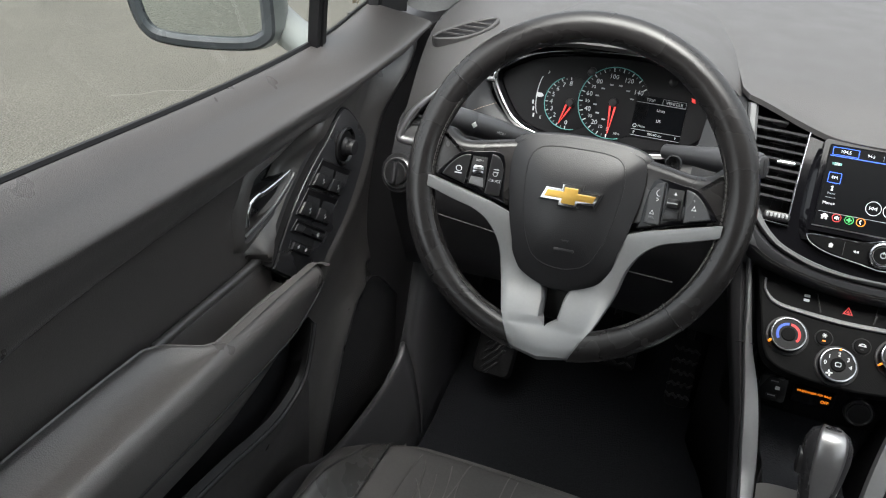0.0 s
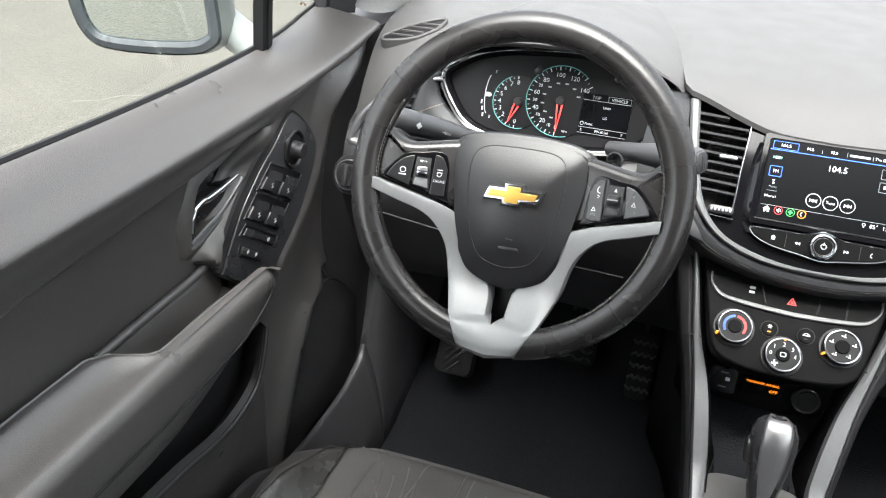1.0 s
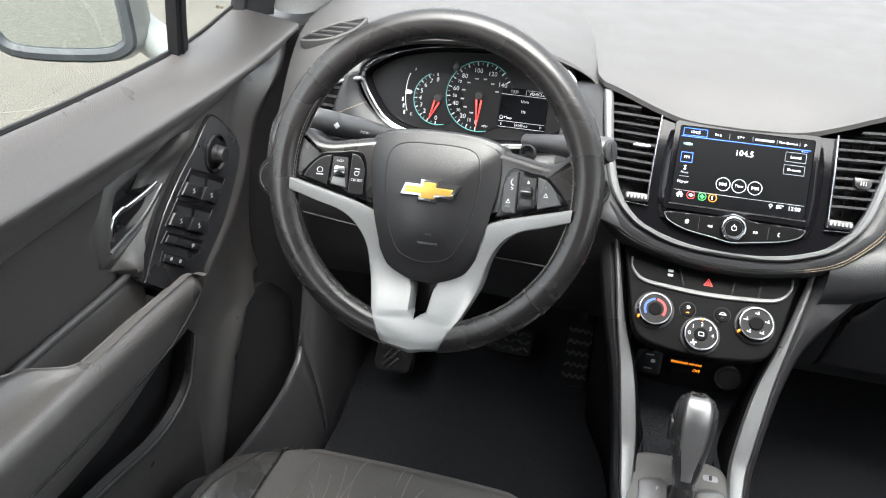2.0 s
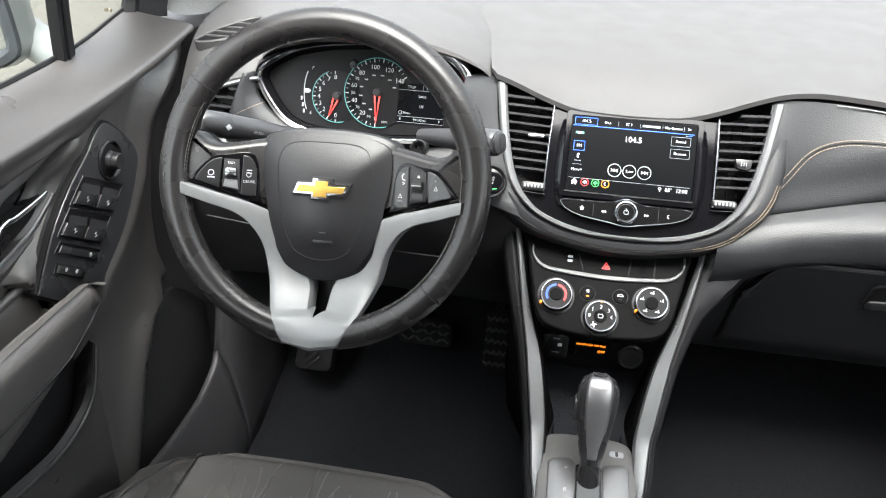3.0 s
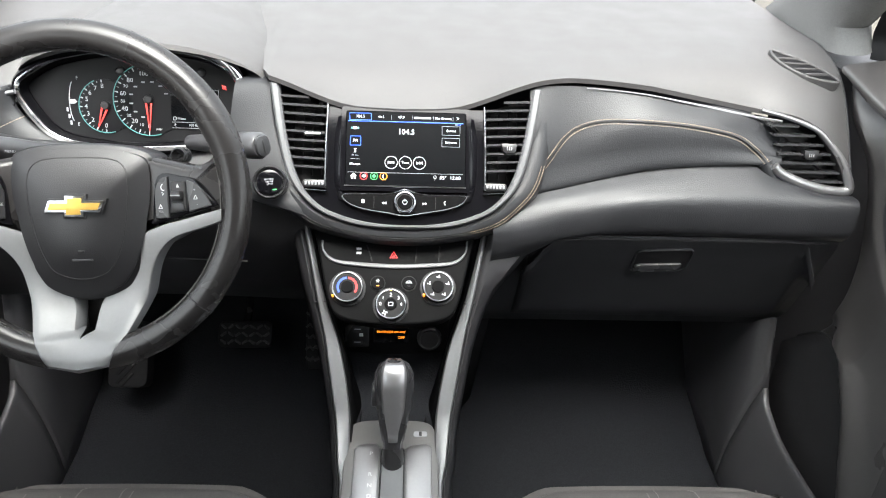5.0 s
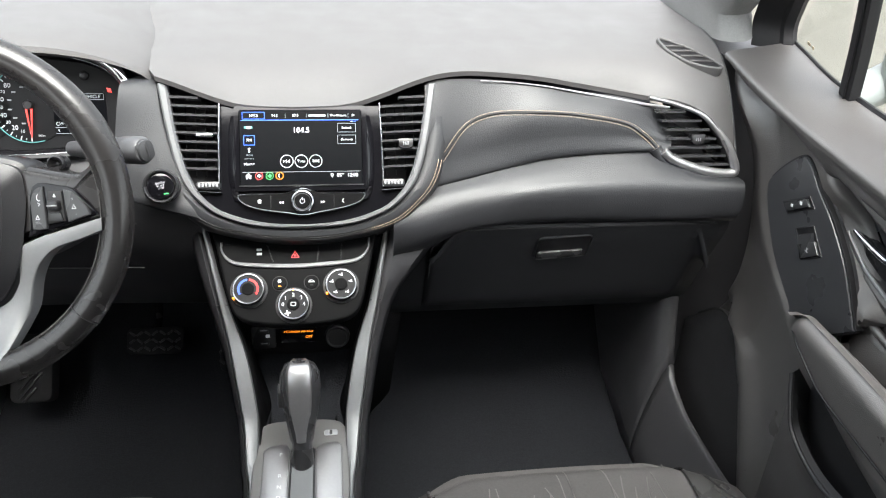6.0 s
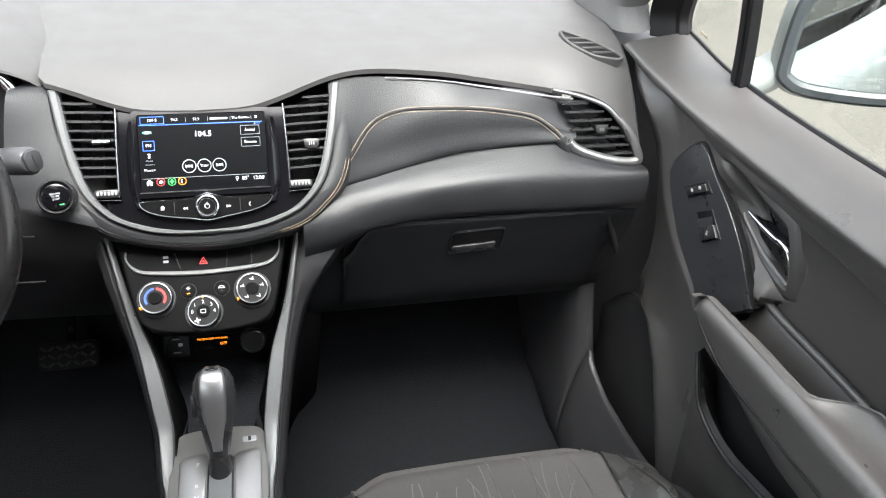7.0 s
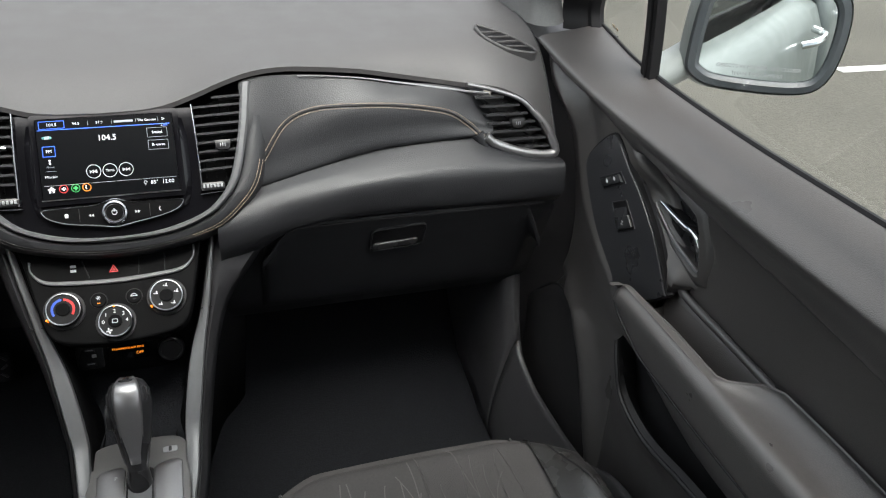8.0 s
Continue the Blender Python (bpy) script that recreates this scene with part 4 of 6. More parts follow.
    stitches(seam, STITCH, DASH, "stitching")


build_cluster()


# ---- steering wheel ----
TURNED = WHEEL.at(0, 0, 0, 1.5)


def build_wheel(WHEEL):
    w = thing("steering_wheel", WHEEL.o, "black leather steering wheel with silver lower spokes and gold badge", "steering wheel")
    R, n = .1697, 96
    rows = []
    for t in np.radians(np.linspace(-80.5, 260.5, n)):  # broken where the silver foot crosses it
        grip = .0012 * math.exp(-((math.degrees(t) % 180 - 30) / 14) ** 2)
        rr, ff = .0165 + grip, .0155 + grip
        rows.append([WHEEL((R + rr * math.cos(v)) * math.cos(t), (R + rr * math.cos(v)) * math.sin(t), ff * math.sin(v)) for v in np.linspace(0, 2 * math.pi, 17)[:-1]])
    part("rim", loft(rows, ring=True, cap=True), WHEEL_LEATHER, w, "worn black leather rim")
    for deg in (34.5, 144.5, 222, 319):
        t = radians(deg)
        loop = [WHEEL((R + .0168 * math.cos(v)) * math.cos(t), (R + .0168 * math.cos(v)) * math.sin(t), .0158 * math.sin(v)) for v in np.linspace(0, 2 * math.pi, 25)[:-1]]
        part("rim_seam", tube(loop, .0006, 5, True, up=(.3, .5, .8)), RUBBER, w)
    for d0, d1 in ((150, 240), (300, 390)):
        for off in (.0158, .0150):
            line = [WHEEL((R - off) * math.cos(t), (R - off) * math.sin(t), .0045 + (.0158 - off) * 4) for t in np.radians(np.linspace(d0, d1, 60))]
            stitches(line, GREY_STITCH, w, "stitching", step=.0042, length=.0032, radius=.0006, up=WHEEL.n)
    # hub: airbag cover, deep at its edge and domed to the badge
    half = [(.030, .0585), (.060, .0540), (.0765, .0440), (.0800, .020), (.0780, -.004), (.0748, -.020), (.0700, -.044), (.0620, -.070), (.0520, -.090), (.0424, -.1010), (.022, -.1105)]
    cover = curve([(0, .0595), *half, (0, -.1135), *[(-a, b) for a, b in reversed(half)]], 4, True)
    hub = part("airbag_cover", plate(WHEEL, cover, -.075, -.0225, .007, dome=.0245), AIRBAG, w, "grained black airbag cover")
    mid = sum(cover) / len(cover)
    half = [(.030, .0425), (.0455, .037), (.0520, .0240), (.0525, .0), (.0475, -.036), (.0385, -.064), (.026, -.081)]
    seam = curve([(0, .0435), *half, (0, -.0875), *[(-a, b) for a, b in reversed(half)]], 6, True)

    def on_cover(a, b):
        """Height of the dome at a point of the cover."""
        d, k = np.array((a, b)) - mid, 0.0
        for p, q in zip(cover, cover[1:] + cover[:1]):
            e, f = p - mid, q - p
            det = d[0] * -f[1] + f[0] * d[1]
            if abs(det) > 1e-12:
                r, u = (e[0] * -f[1] + f[0] * e[1]) / det, (d[0] * e[1] - d[1] * e[0]) / det
                if r > 0 and 0 <= u <= 1:
                    k = 1 / r
        return -.0225 + .0245 * (1 - k * k)

    part("cover_seam", tube([WHEEL(a, b, on_cover(a, b) - .0002) for a, b in seam], .0009, 5, True, up=WHEEL.n), RUBBER, hub)
    part("embossed_bar", plate(WHEEL, rrect(.004, -.066, .022, .0032, .001), -.03, on_cover(0, -.066) + .0005, .0003), AIRBAG, hub)
    part("embossed_mark", plate(WHEEL, rrect(.004, -.056, .007, .002, .0006), -.03, on_cover(0, -.056) + .0005, .0003), AIRBAG, hub)
    bow = [(-.0315, -.0065), (-.0265, .0065), (-.0095, .0065), (-.0095, .0115), (.0110, .0115), (.0110, .0065), (.0315, .0065), (.0265, -.0065), (.0095, -.0065), (.0095, -.0115), (-.0110, -.0115), (-.0110, -.0065)]
    B = WHEEL.at(.001, -.008, .0028)
    part("badge_well", plate(B, inset(bow, -.0016), -.008, -.0004, .0004), RUBBER, w)
    part("badge_rim", plate(B, bow, -.006, .0015, .0010), CHROME, w, "chrome-edged badge plate")
    part("badge", plate(B, inset(bow, .0028), .0, .0024, .0006), GOLD, w, "plain gold cross-shaped badge")
    # upper spokes carrying the key pads
    for s in (-1, 1):
        out = [(.050, .0500), (.070, .0455), (.096, .0400), (.122, .0350), (.136, .0375), (.150, .0470), (.1600, .030), (.1610, .008), (.1585, -.012), (.130, -.0185), (.100, -.0255), (.072, -.0340), (.050, -.044)]
        rows = []
        o = curve([(s * a, b) for a, b in out], 4, True)
        for d, h in ((0, -.045), (0, -.012), (.002, -.007), (.006, -.0035), (.010, -.0020)):
            rows.append([WHEEL(*p, h - .0085 + .28 * (abs(p[0]) - .11)) for p in inset(o, d)])
        geo = loft(rows, ring=True)
        geo[1].append(tuple(range(4 * len(o), 5 * len(o))))
        spoke = part("upper_spoke", geo if s > 0 else mirrored_faces(geo), WHEEL_LEATHER, w, "smooth black upper spoke")
        # the keys lie in a plane that falls toward the hub
        tilt = radians(15.6)
        K = Frame(WHEEL(s * .11, 0, -.0085) - (WHEEL.u * math.cos(tilt) + WHEEL.n * s * math.sin(tilt)) * s * .11, WHEEL.u * math.cos(tilt) + WHEEL.n * s * math.sin(tilt), WHEEL.v)
        well = curve([(s * a, b) for a, b in ((.0815, .0235), (.110, .0235), (.1300, .0185), (.1500, -.0035), (.1480, -.0090), (.115, -.0175), (.0755, -.0290), (.0745, -.020))], 4, True)
        part("pad_bezel", plate(K, well, -.006, .0010, .0012), PIANO, spoke, "gloss black bezel round the keys")
        pad = [(.0850, .0200), (.117, .0192), (.132, .0125), (.1445, -.0040), (.138, -.0095), (.0790, -.0215)]
        # three keys side by side, split at the rocker
        for lo, hi, name in ((.078, .0965, "inner_key"), (.1165, .146, "outer_key")):
            edge = [q for q in curve(pad, 6, True) if lo <= q[0] <= hi]
            if len(edge) > 3:
                edge.sort(key=lambda q: math.atan2(q[1] - .0, q[0] - (lo + hi) / 2))
                part(name, plate(K, [(s * q[0], q[1]) for q in edge], 0, .0032, .0011), SMOOTH_BLACK if s < 0 else SLAT, spoke, smooth=False)
        part("rocker_well", plate(K, [(s * .0985, .0180), (s * .1150, .0178), (s * .1165, -.0135), (s * .0965, -.0165)], .0, .0026, .0006), RUBBER, spoke)
        part("rocker", plate(K, rrect(s * .1068, .0030, .0135, .0110, .003), .001, .0085, .003), DARK_CHROME if s < 0 else SMOOTH_BLACK, spoke, "ribbed rocker switch")
        part("rocker_line", plate(K, rrect(s * .1068, .0030, .0115, .0014, .0005), .0080, .0090, .0002), RUBBER if s < 0 else PRINT_GREY, spoke)
        part("rocker_tail", plate(K, [(s * .1000, -.005), (s * .1135, -.0045), (s * .1150, -.0125), (s * .0985, -.0150)], .0015, .0040, .0008), SILVER if s < 0 else SMOOTH_BLACK, spoke)
        if s < 0:
            text(K, -.0870, -.0062, .0042, "CRUISE", PRINT_WHITE, spoke, h=.0034)
            text(K, -.1068, .0135, .0034, "RES/+", PRINT_WHITE, spoke, h=.0030)
            text(K, -.1068, -.0100, .0032, "SET/-", PRINT_GREY, spoke, h=.0044)
            for b in (.0035, .0065):
                part("graphic", plate(K, rrect(-.0870, b, .0060, .0010, .0003), .0030, .0036, .0001), PRINT_WHITE, spoke)
            part("graphic", band(K, disc(-.0875, .0015, .0028, 16), disc(-.0875, .0015, .0021, 16), .0030, .0036, .0001, True), PRINT_WHITE, spoke)
            part("graphic", band(K, disc(-.1285, .0015, .0034, 16), disc(-.1285, .0015, .0026, 16), .0030, .0036, .0001, True), PRINT_WHITE, spoke)
            part("graphic", plate(K, rrect(-.1285, -.0035, .0080, .0014, .0003), .0030, .0036, .0001), PRINT_WHITE, spoke)
        else:
            part("graphic", tube([K(.0900 + .0028 * math.sin(t), .0115 + .0034 * math.cos(t), .0036) for t in np.linspace(2.8, 6.0, 8)], .0005, 5, up=K.n), PRINT_WHITE, spoke)
            part("graphic", tube([K(.0885, .0030, .0036), K(.0905, .0048, .0036), K(.0880, .0060, .0036)], .0005, 5, up=K.n), PRINT_WHITE, spoke)
            for a, b in ((.0860, -.0095), (.1280, .0010)):
                part("graphic", band(K, [(a - .0026, b - .002), (a + .0026, b - .002), (a, b + .0030)], [(a - .0017, b - .0014), (a + .0017, b - .0014), (a, b + .0018)], .0030, .0036, .0001, True), PRINT_WHITE, spoke)
            text(K, .0862, -.0148, .0034, "VOL", PRINT_GREY, spoke, h=.0034)
            text(K, .1270, .0090, .0050, "+", PRINT_GREY, spoke, h=.0034)
            text(K, .1300, -.0062, .0050, "-", PRINT_GREY, spoke, h=.0034)
            part("graphic", plate(K, [(.1050, .0115), (.1086, .0115), (.1068, .0150)], .0026, .0032, .0001), PRINT_WHITE, spoke)
    # silver lower spokes: two arms that dive under the cover and join in a broad foot over the rim
    arm_out = [(.1560, -.0240), (.130, -.0330), (.102, -.0420), (.0845, -.0560), (.0720, -.0780), (.0650, -.1070), (.0590, -.1240), (.0525, -.1400), (.0485, -.1480), (.0450, -.1540), (.0385, -.1660), (.0335, -.1755)]
    arm_in = [(.1565, -.0105), (.130, -.0175), (.104, -.0245), (.081, -.0310), (.055, -.0450), (.0400, -.0800), (.0145, -.1120), (.0098, -.1390), (.0088, -.1440), (0, -.1505), (0, -.1680), (0, -.1815)]
    lift_out = [.0125, .0020, -.0080, -.0150, -.0220, -.0240, -.0140, .0005, .0080, .0136, .0170, .0160]
    lift_in = [.0125, .0020, -.0080, -.0150, -.0230, -.0270, -.0245, -.0110, -.0070, .0030, .0140, .0152]
    geos = []
    for s in (-1, 1):
        o, i, hs = curve(arm_out, 5), curve(arm_in, 5), curve(list(zip(lift_out, lift_in)), 5)
        rows = []
        for k, (p, q) in enumerate(zip(o, i)):
            p, q = np.array((s * p[0], p[1])), np.array((s * max(q[0], 0), q[1]))
            free = 1 - ease((k - 40) / 5)
            rows.append([WHEEL(*(p + (q - p) * u), hs[k][0] + (hs[k][1] - hs[k][0]) * ease(u / .85) + d) for u, d in
                         ((0, -.030), (0, -.0045), (.025, -.0012), (.07, 0), (.22, .0005), (.45, .0008), (.65, .0008), (.88, .0008), (.96, .0008 - .0010 * free), (1, .0008 - .0050 * free), (1, .0006 - .028 * free))])
        rows.append([WHEEL(*(np.array((s * .0325, -.1790)) * (1 - u) + np.array((0, -.1862)) * u), h) for u, h in ((0, -.014), (0, .007), (.025, .0105), (.07, .0120), (.22, .0118), (.45, .0115), (.65, .0112), (.88, .0110), (.96, .0110), (1, .0110), (1, .0110))])
        rows.append([WHEEL(*(np.array((s * .0320, -.1800)) * (1 - u) + np.array((0, -.1868)) * u), -.014) for u in (0, 0, .025, .07, .22, .45, .65, .88, .96, 1, 1)])
        geos.append(loft(rows) if s > 0 else mirrored_faces(loft(rows)))
    part("lower_spokes", join(*geos), SILVER, w, "satin silver lower spokes joined in a broad foot")
    part("slot_back", plate(WHEEL, [(-.017, -.105), (.017, -.105), (.013, -.150), (-.013, -.150)], -.062, -.052, .001), RUBBER, w)
    # column shroud behind the hub
    rows = []
    for h, k in ((-.045, .80), (-.07, .98), (-.12, 1.05), (-.20, 1.0), (-.26, .95)):
        rows.append([WHEEL(.082 * k * math.cos(t), -.012 + .062 * k * math.sin(t), h) for t in np.linspace(0, 2 * math.pi, 33)[:-1]])
    col = thing("steering_column", WHEEL(0, 0, -.15), "black plastic steering column shroud behind the wheel", "steering column")
    part("shroud", loft(rows, ring=True, cap=True), DASH_LEATHER, col)
    ig = WHEEL.at(.096, .046, -.05)
    part("ring", lathe(ig, 0, 0, [(.0090, -.02), (.0090, .002), (.0074, .0035), (.0062, .001), (.002, -.004)], 24), SMOOTH_BLACK, col)


build_wheel(TURNED)


def build_stalks():
    for name, a, b, word in (("turn_signal_stalk", Vector((-.405, .915, 1.040)), Vector((-.513, .824, 1.086)), "MENU"), ("wiper_stalk", Vector((-.262, .915, 1.060)), Vector((-.158, .838, 1.088)), "")):
        s = thing(name, a, "black control stalk with a capped end behind the steering wheel", "control stalk", "steering column stalks")
        d = (b - a).normalized()
        part("stem", tube([a, a + d * .05, a + d * .075, b - d * .035], [.009, .0120, .0142, .0150], 18), LIFTED_BLACK, s)
        part("grip", tube([b - d * .036, b - d * .034, b - d * .004, b], [.0142, .0156, .0156, .0130], 20), LIFTED_BLACK, s)
        F = Frame(b, d.cross(Vector((0, 0, 1))), Vector((0, 0, 1)) - d * d.z)
        F.n = F.u.cross(F.v)
        if F.n.dot(d) < 0:
            F = Frame(b, -F.u, F.v)
        cap = part("cap", plate(F, rrect(0, 0, .020, .024, .008), -.002, .004, .002), SLAT, s, "grey end cap")
        part("groove", plate(F, rrect(0, 0, .0026, .016, .001), .003, .0046, .0003), RUBBER, cap)
        side = Vector((0, -1, .35)).normalized()
        side = (side - d * side.dot(d)).normalized()
        u = d if d.x > 0 else -d
        G = Frame(a.lerp(b, .62) + side * .0152, u, side.cross(u))
        if word:
            text(G, .012, -.001, .0042, word, PRINT_WHITE, s, h=.0005)
            part("graphic", plate(G, [(-.030, 0), (-.026, .004), (-.022, 0), (-.026, -.004)], -.001, .0012, .0001), PRINT_WHITE, s)
        else:
            for k in range(3):
                part("graphic", plate(G, rrect(.018, .006 - .006 * k, .004, .0034, .0008), -.001, .0012, .0001), PRINT_WHITE, s)


build_stalks()


# ---- climate panel and console ----
def build_climate():
    C = CLIMATE
    c = thing("climate_panel", C(0, -.05), "black climate control panel with three chrome-rimmed dials", "control panel")
    face = curve([(-.118, .078), (-.1095, .050), (-.1005, .010), (-.0895, -.034), (-.075, -.0525), (-.045, -.0605), (0, -.0635), (.045, -.0605), (.075, -.0525), (.0895, -.034), (.1005, .010), (.1095, .050), (.118, .082)], 4)
    part("face", plate(C, face, -.03, 0, .003), PANEL_BLACK, c, smooth=False)
    row = [(a, b - .004) for a, b in curve([(-.098, .056), (0, .059), (.098, .057), (.097, .042), (.082, .030), (.055, .0265), (0, .024), (-.055, .0265), (-.082, .030), (-.097, .042)], 3, True)]
    part("switch_strip", plate(C, row, -.002, .002, .001), PANEL_BLACK, c, "satin black switch row", smooth=False)
    up = curve([(-.1005, .055), (-.0985, .041), (-.084, .0285), (-.056, .0245), (0, .0220), (.056, .0245), (.084, .0285), (.0985, .041), (.1005, .057)], 6)
    dn = curve([(-.1030, .055), (-.1010, .040), (-.087, .0245), (-.056, .0190), (0, .0160), (.056, .0190), (.087, .0245), (.1010, .040), (.1030, .057)], 6)
    part("silver_strip", band(C, up, dn, -.004, .004, .001), TRIM_SILVER, c, "satin silver strip under the switches")
    for a, lean in ((-.036, -18), (.030, 6), (.0623, 2)):
        part("switch_gap", plate(C.at(a, .0375, 0, -lean), rrect(0, 0, .0009, .026, .0002), .002, .0026, .0001), SEAL, c)
        part("switch_edge", plate(C.at(a + .0012, .0375, 0, -lean), rrect(0, 0, .0006, .024, .0002), .002, .0027, .0001), SMOOTH_BLACK, c)
    tri = [(-.0072, .0308), (.0046, .0308), (-.0013, .0410)]
    part("hazard_mark", band(C, tri, inset(tri, .0010), .002, .0026, .0002, True), UI_RED, c, "red hazard warning triangle")
    t2 = inset(tri, .0022)
    part("hazard_mark", band(C, t2, inset(t2, .0008), .002, .0026, .0001, True), UI_RED, c)
    for b in (.0435, .0375):
        part("graphic", plate(C, rrect(-.0502, b, .007, .0034, .0006), .002, .0026, .0001), PRINT_WHITE, c)

    def dial(a, b, r, kind):
        k = part("dial", lathe(C, a, b, [(r, -.002), (r, .010), (r - .0008, .0114), (r - .0018, .0117), (r - .0027, .0112), (r - .0030, .0095), (.002, .0095)]), DARK_CHROME, c, "chrome-rimmed rotary dial")
        part("dial_face", plate(C, disc(a, b, r - .0029), .009, .0102, .0004), DIAL_FACE, k, smooth=False)
        part("dial_cap", plate(C, disc(a, b, r * .40), .010, .0120, .001), PANEL_BLACK, k, smooth=False)
        part("dial_base", band(C, disc(a, b, r + .0035), disc(a, b, r), -.002, .002, .0008, True), RUBBER, k)
        h = .0104
        if kind == "heat":
            for lo, hi, m in ((95, 215, PRINT_BLUE), (-35, 85, PRINT_RED)):
                part("scale", band(C, [(a + r * .66 * math.cos(t), b + r * .66 * math.sin(t)) for t in np.radians(np.linspace(lo, hi, 14))], [(a + r * .52 * math.cos(t), b + r * .52 * math.sin(t)) for t in np.radians(np.linspace(lo, hi, 14))], .0100, .0106, .0001), m, k)
            part("pointer", plate(C, disc(a - r * .90, b - r * .55, .0014, 10), .0, .0120, .0004), UI_AMBER, k)
        elif kind == "fan":
            for w, deg in (("0", 180), ("1", 138), ("2", 90), ("3", 42), ("4", 0)):
                text(C, a + r * .66 * math.cos(radians(deg)), b + r * .60 * math.sin(radians(deg)), .0072, w, PRINT_WHITE, k, h=h)
            part("pointer", plate(C, rrect(a, b + r * .90, .0022, .0022, .0006), .010, .0128, .0004), UI_AMBER, k)
            for q in range(4):
                part("blade", plate(C.at(a - .008, b - .012, 0, q * 90), rrect(.0022, .0006, .0034, .0018, .0006), .0100, .0106, .0001), PRINT_WHITE, k)
            part("graphic", band(C, rrect(a, b, .007, .0055, .0012), rrect(a, b, .0055, .004, .001), .0118, .0125, .0001, True), PRINT_WHITE, k)
        else:
            for deg in (90, 162, 18, 234, 306):
                x0, y0 = a + r * .62 * math.cos(radians(deg)), b + r * .62 * math.sin(radians(deg))
                part("graphic", plate(C, rrect(x0 + .0012, y0 - .0006, .0030, .0014, .0004), .0100, .0106, .0001), PRINT_WHITE, k)
                part("graphic", plate(C.at(x0 + .0010, y0 + .0010, 0, 65), rrect(0, 0, .0040, .0011, .0003), .0100, .0106, .0001), PRINT_WHITE, k)
                part("graphic", plate(C, [(x0 - .0030, y0), (x0 - .0012, y0 + .0012), (x0 - .0012, y0 - .0012)], .0100, .0106, .0001), PRINT_WHITE, k)
            part("pointer", plate(C, disc(a - r * .90, b - r * .55, .0013, 10), .0, .0120, .0004), UI_AMBER, k)

    dial(-.0642, -.0130, .0218, "heat")
    dial(-.0038, -.0362, .0216, "fan")
    dial(.0612, -.0105, .0218, "flow")
    for a, b in ((-.0226, -.0052), (.0207, -.0049)):
        k = part("push_button", plate(C, disc(a, b, .0095, 24), -.002, .0035, .001), PANEL_BLACK, c, smooth=False)
        part("button_rim", band(C, disc(a, b, .0108, 24), disc(a, b, .0095, 24), -.002, .0015, .0005, True), RUBBER, k)
        if a < 0:
            for q in (0, 60, 120):
                part("graphic", plate(C.at(a, b + .003, 0, q), rrect(0, 0, .0056, .0009, .0003), .0034, .0040, .0001), PRINT_WHITE, k)
        else:
            part("graphic", tube([C(a + .0036 * math.cos(t), b + .0004 + .0026 * math.sin(t), .0038) for t in np.linspace(.3, 2.9, 8)], .0006, 5), PRINT_WHITE, k)
            part("graphic", plate(C, rrect(a, b + .0004, .0090, .0012, .0004), .0034, .0040, .0001), PRINT_WHITE, k)
        part("indicator", plate(C, rrect(a, b - .004, .0042, .0013, .0004), .0034, .0040, .0001), UI_AMBER if a < 0 else RUBBER, k)
    # recessed socket panel below
    T = Frame((-.006, .944, .748), (1, 0, 0), (0, .20, .98))
    p = thing("socket_panel", T(0, -.02), "black recessed panel with amber airbag lamp and round socket", "control panel")
    part("face", plate(T, curve([(-.085, .04), (-.082, -.02), (-.06, -.030), (0, -.034), (.06, -.030), (.078, -.02), (.085, .04)], 4), -.02, -.004, .003), PANEL_BLACK, p, smooth=False)
    part("port", plate(T, rrect(-.0545, -.002, .036, .036, .005), -.004, .001, .0015), SMOOTH_BLACK, p)
    for b in (.009, -.012):
        part("port_opening", plate(T, rrect(-.0545, b, .014, .006, .001), .0005, .0016, .0003), SEAL, p)
        part("port_tongue", plate(T, rrect(-.0545, b + .001, .010, .0016, .0004), .0012, .0021, .0002), PRINT_GREY, p)
    part("graphic", plate(T, rrect(-.049, .001, .006, .005, .001), .0016, .0022, .0001), PRINT_WHITE, p)
    win = part("lamp_window", plate(T, rrect(-.004, .0, .054, .024, .002), -.004, .0005, .0006), PIANO, p, smooth=False)
    text(T, -.0040, .0058, .0046, "PASSENGER AIR BAG", UI_AMBER, win, h=.0008)
    text(T, .0110, -.0032, .0060, "OFF", UI_AMBER, win, h=.0008)
    part("socket", lathe(T, .0530, -.004, [(.0185, -.004), (.0185, .003), (.0165, .005), (.014, .004), (.0135, .0055), (.001, .0055)], 28), SMOOTH_BLACK, p)


build_climate()


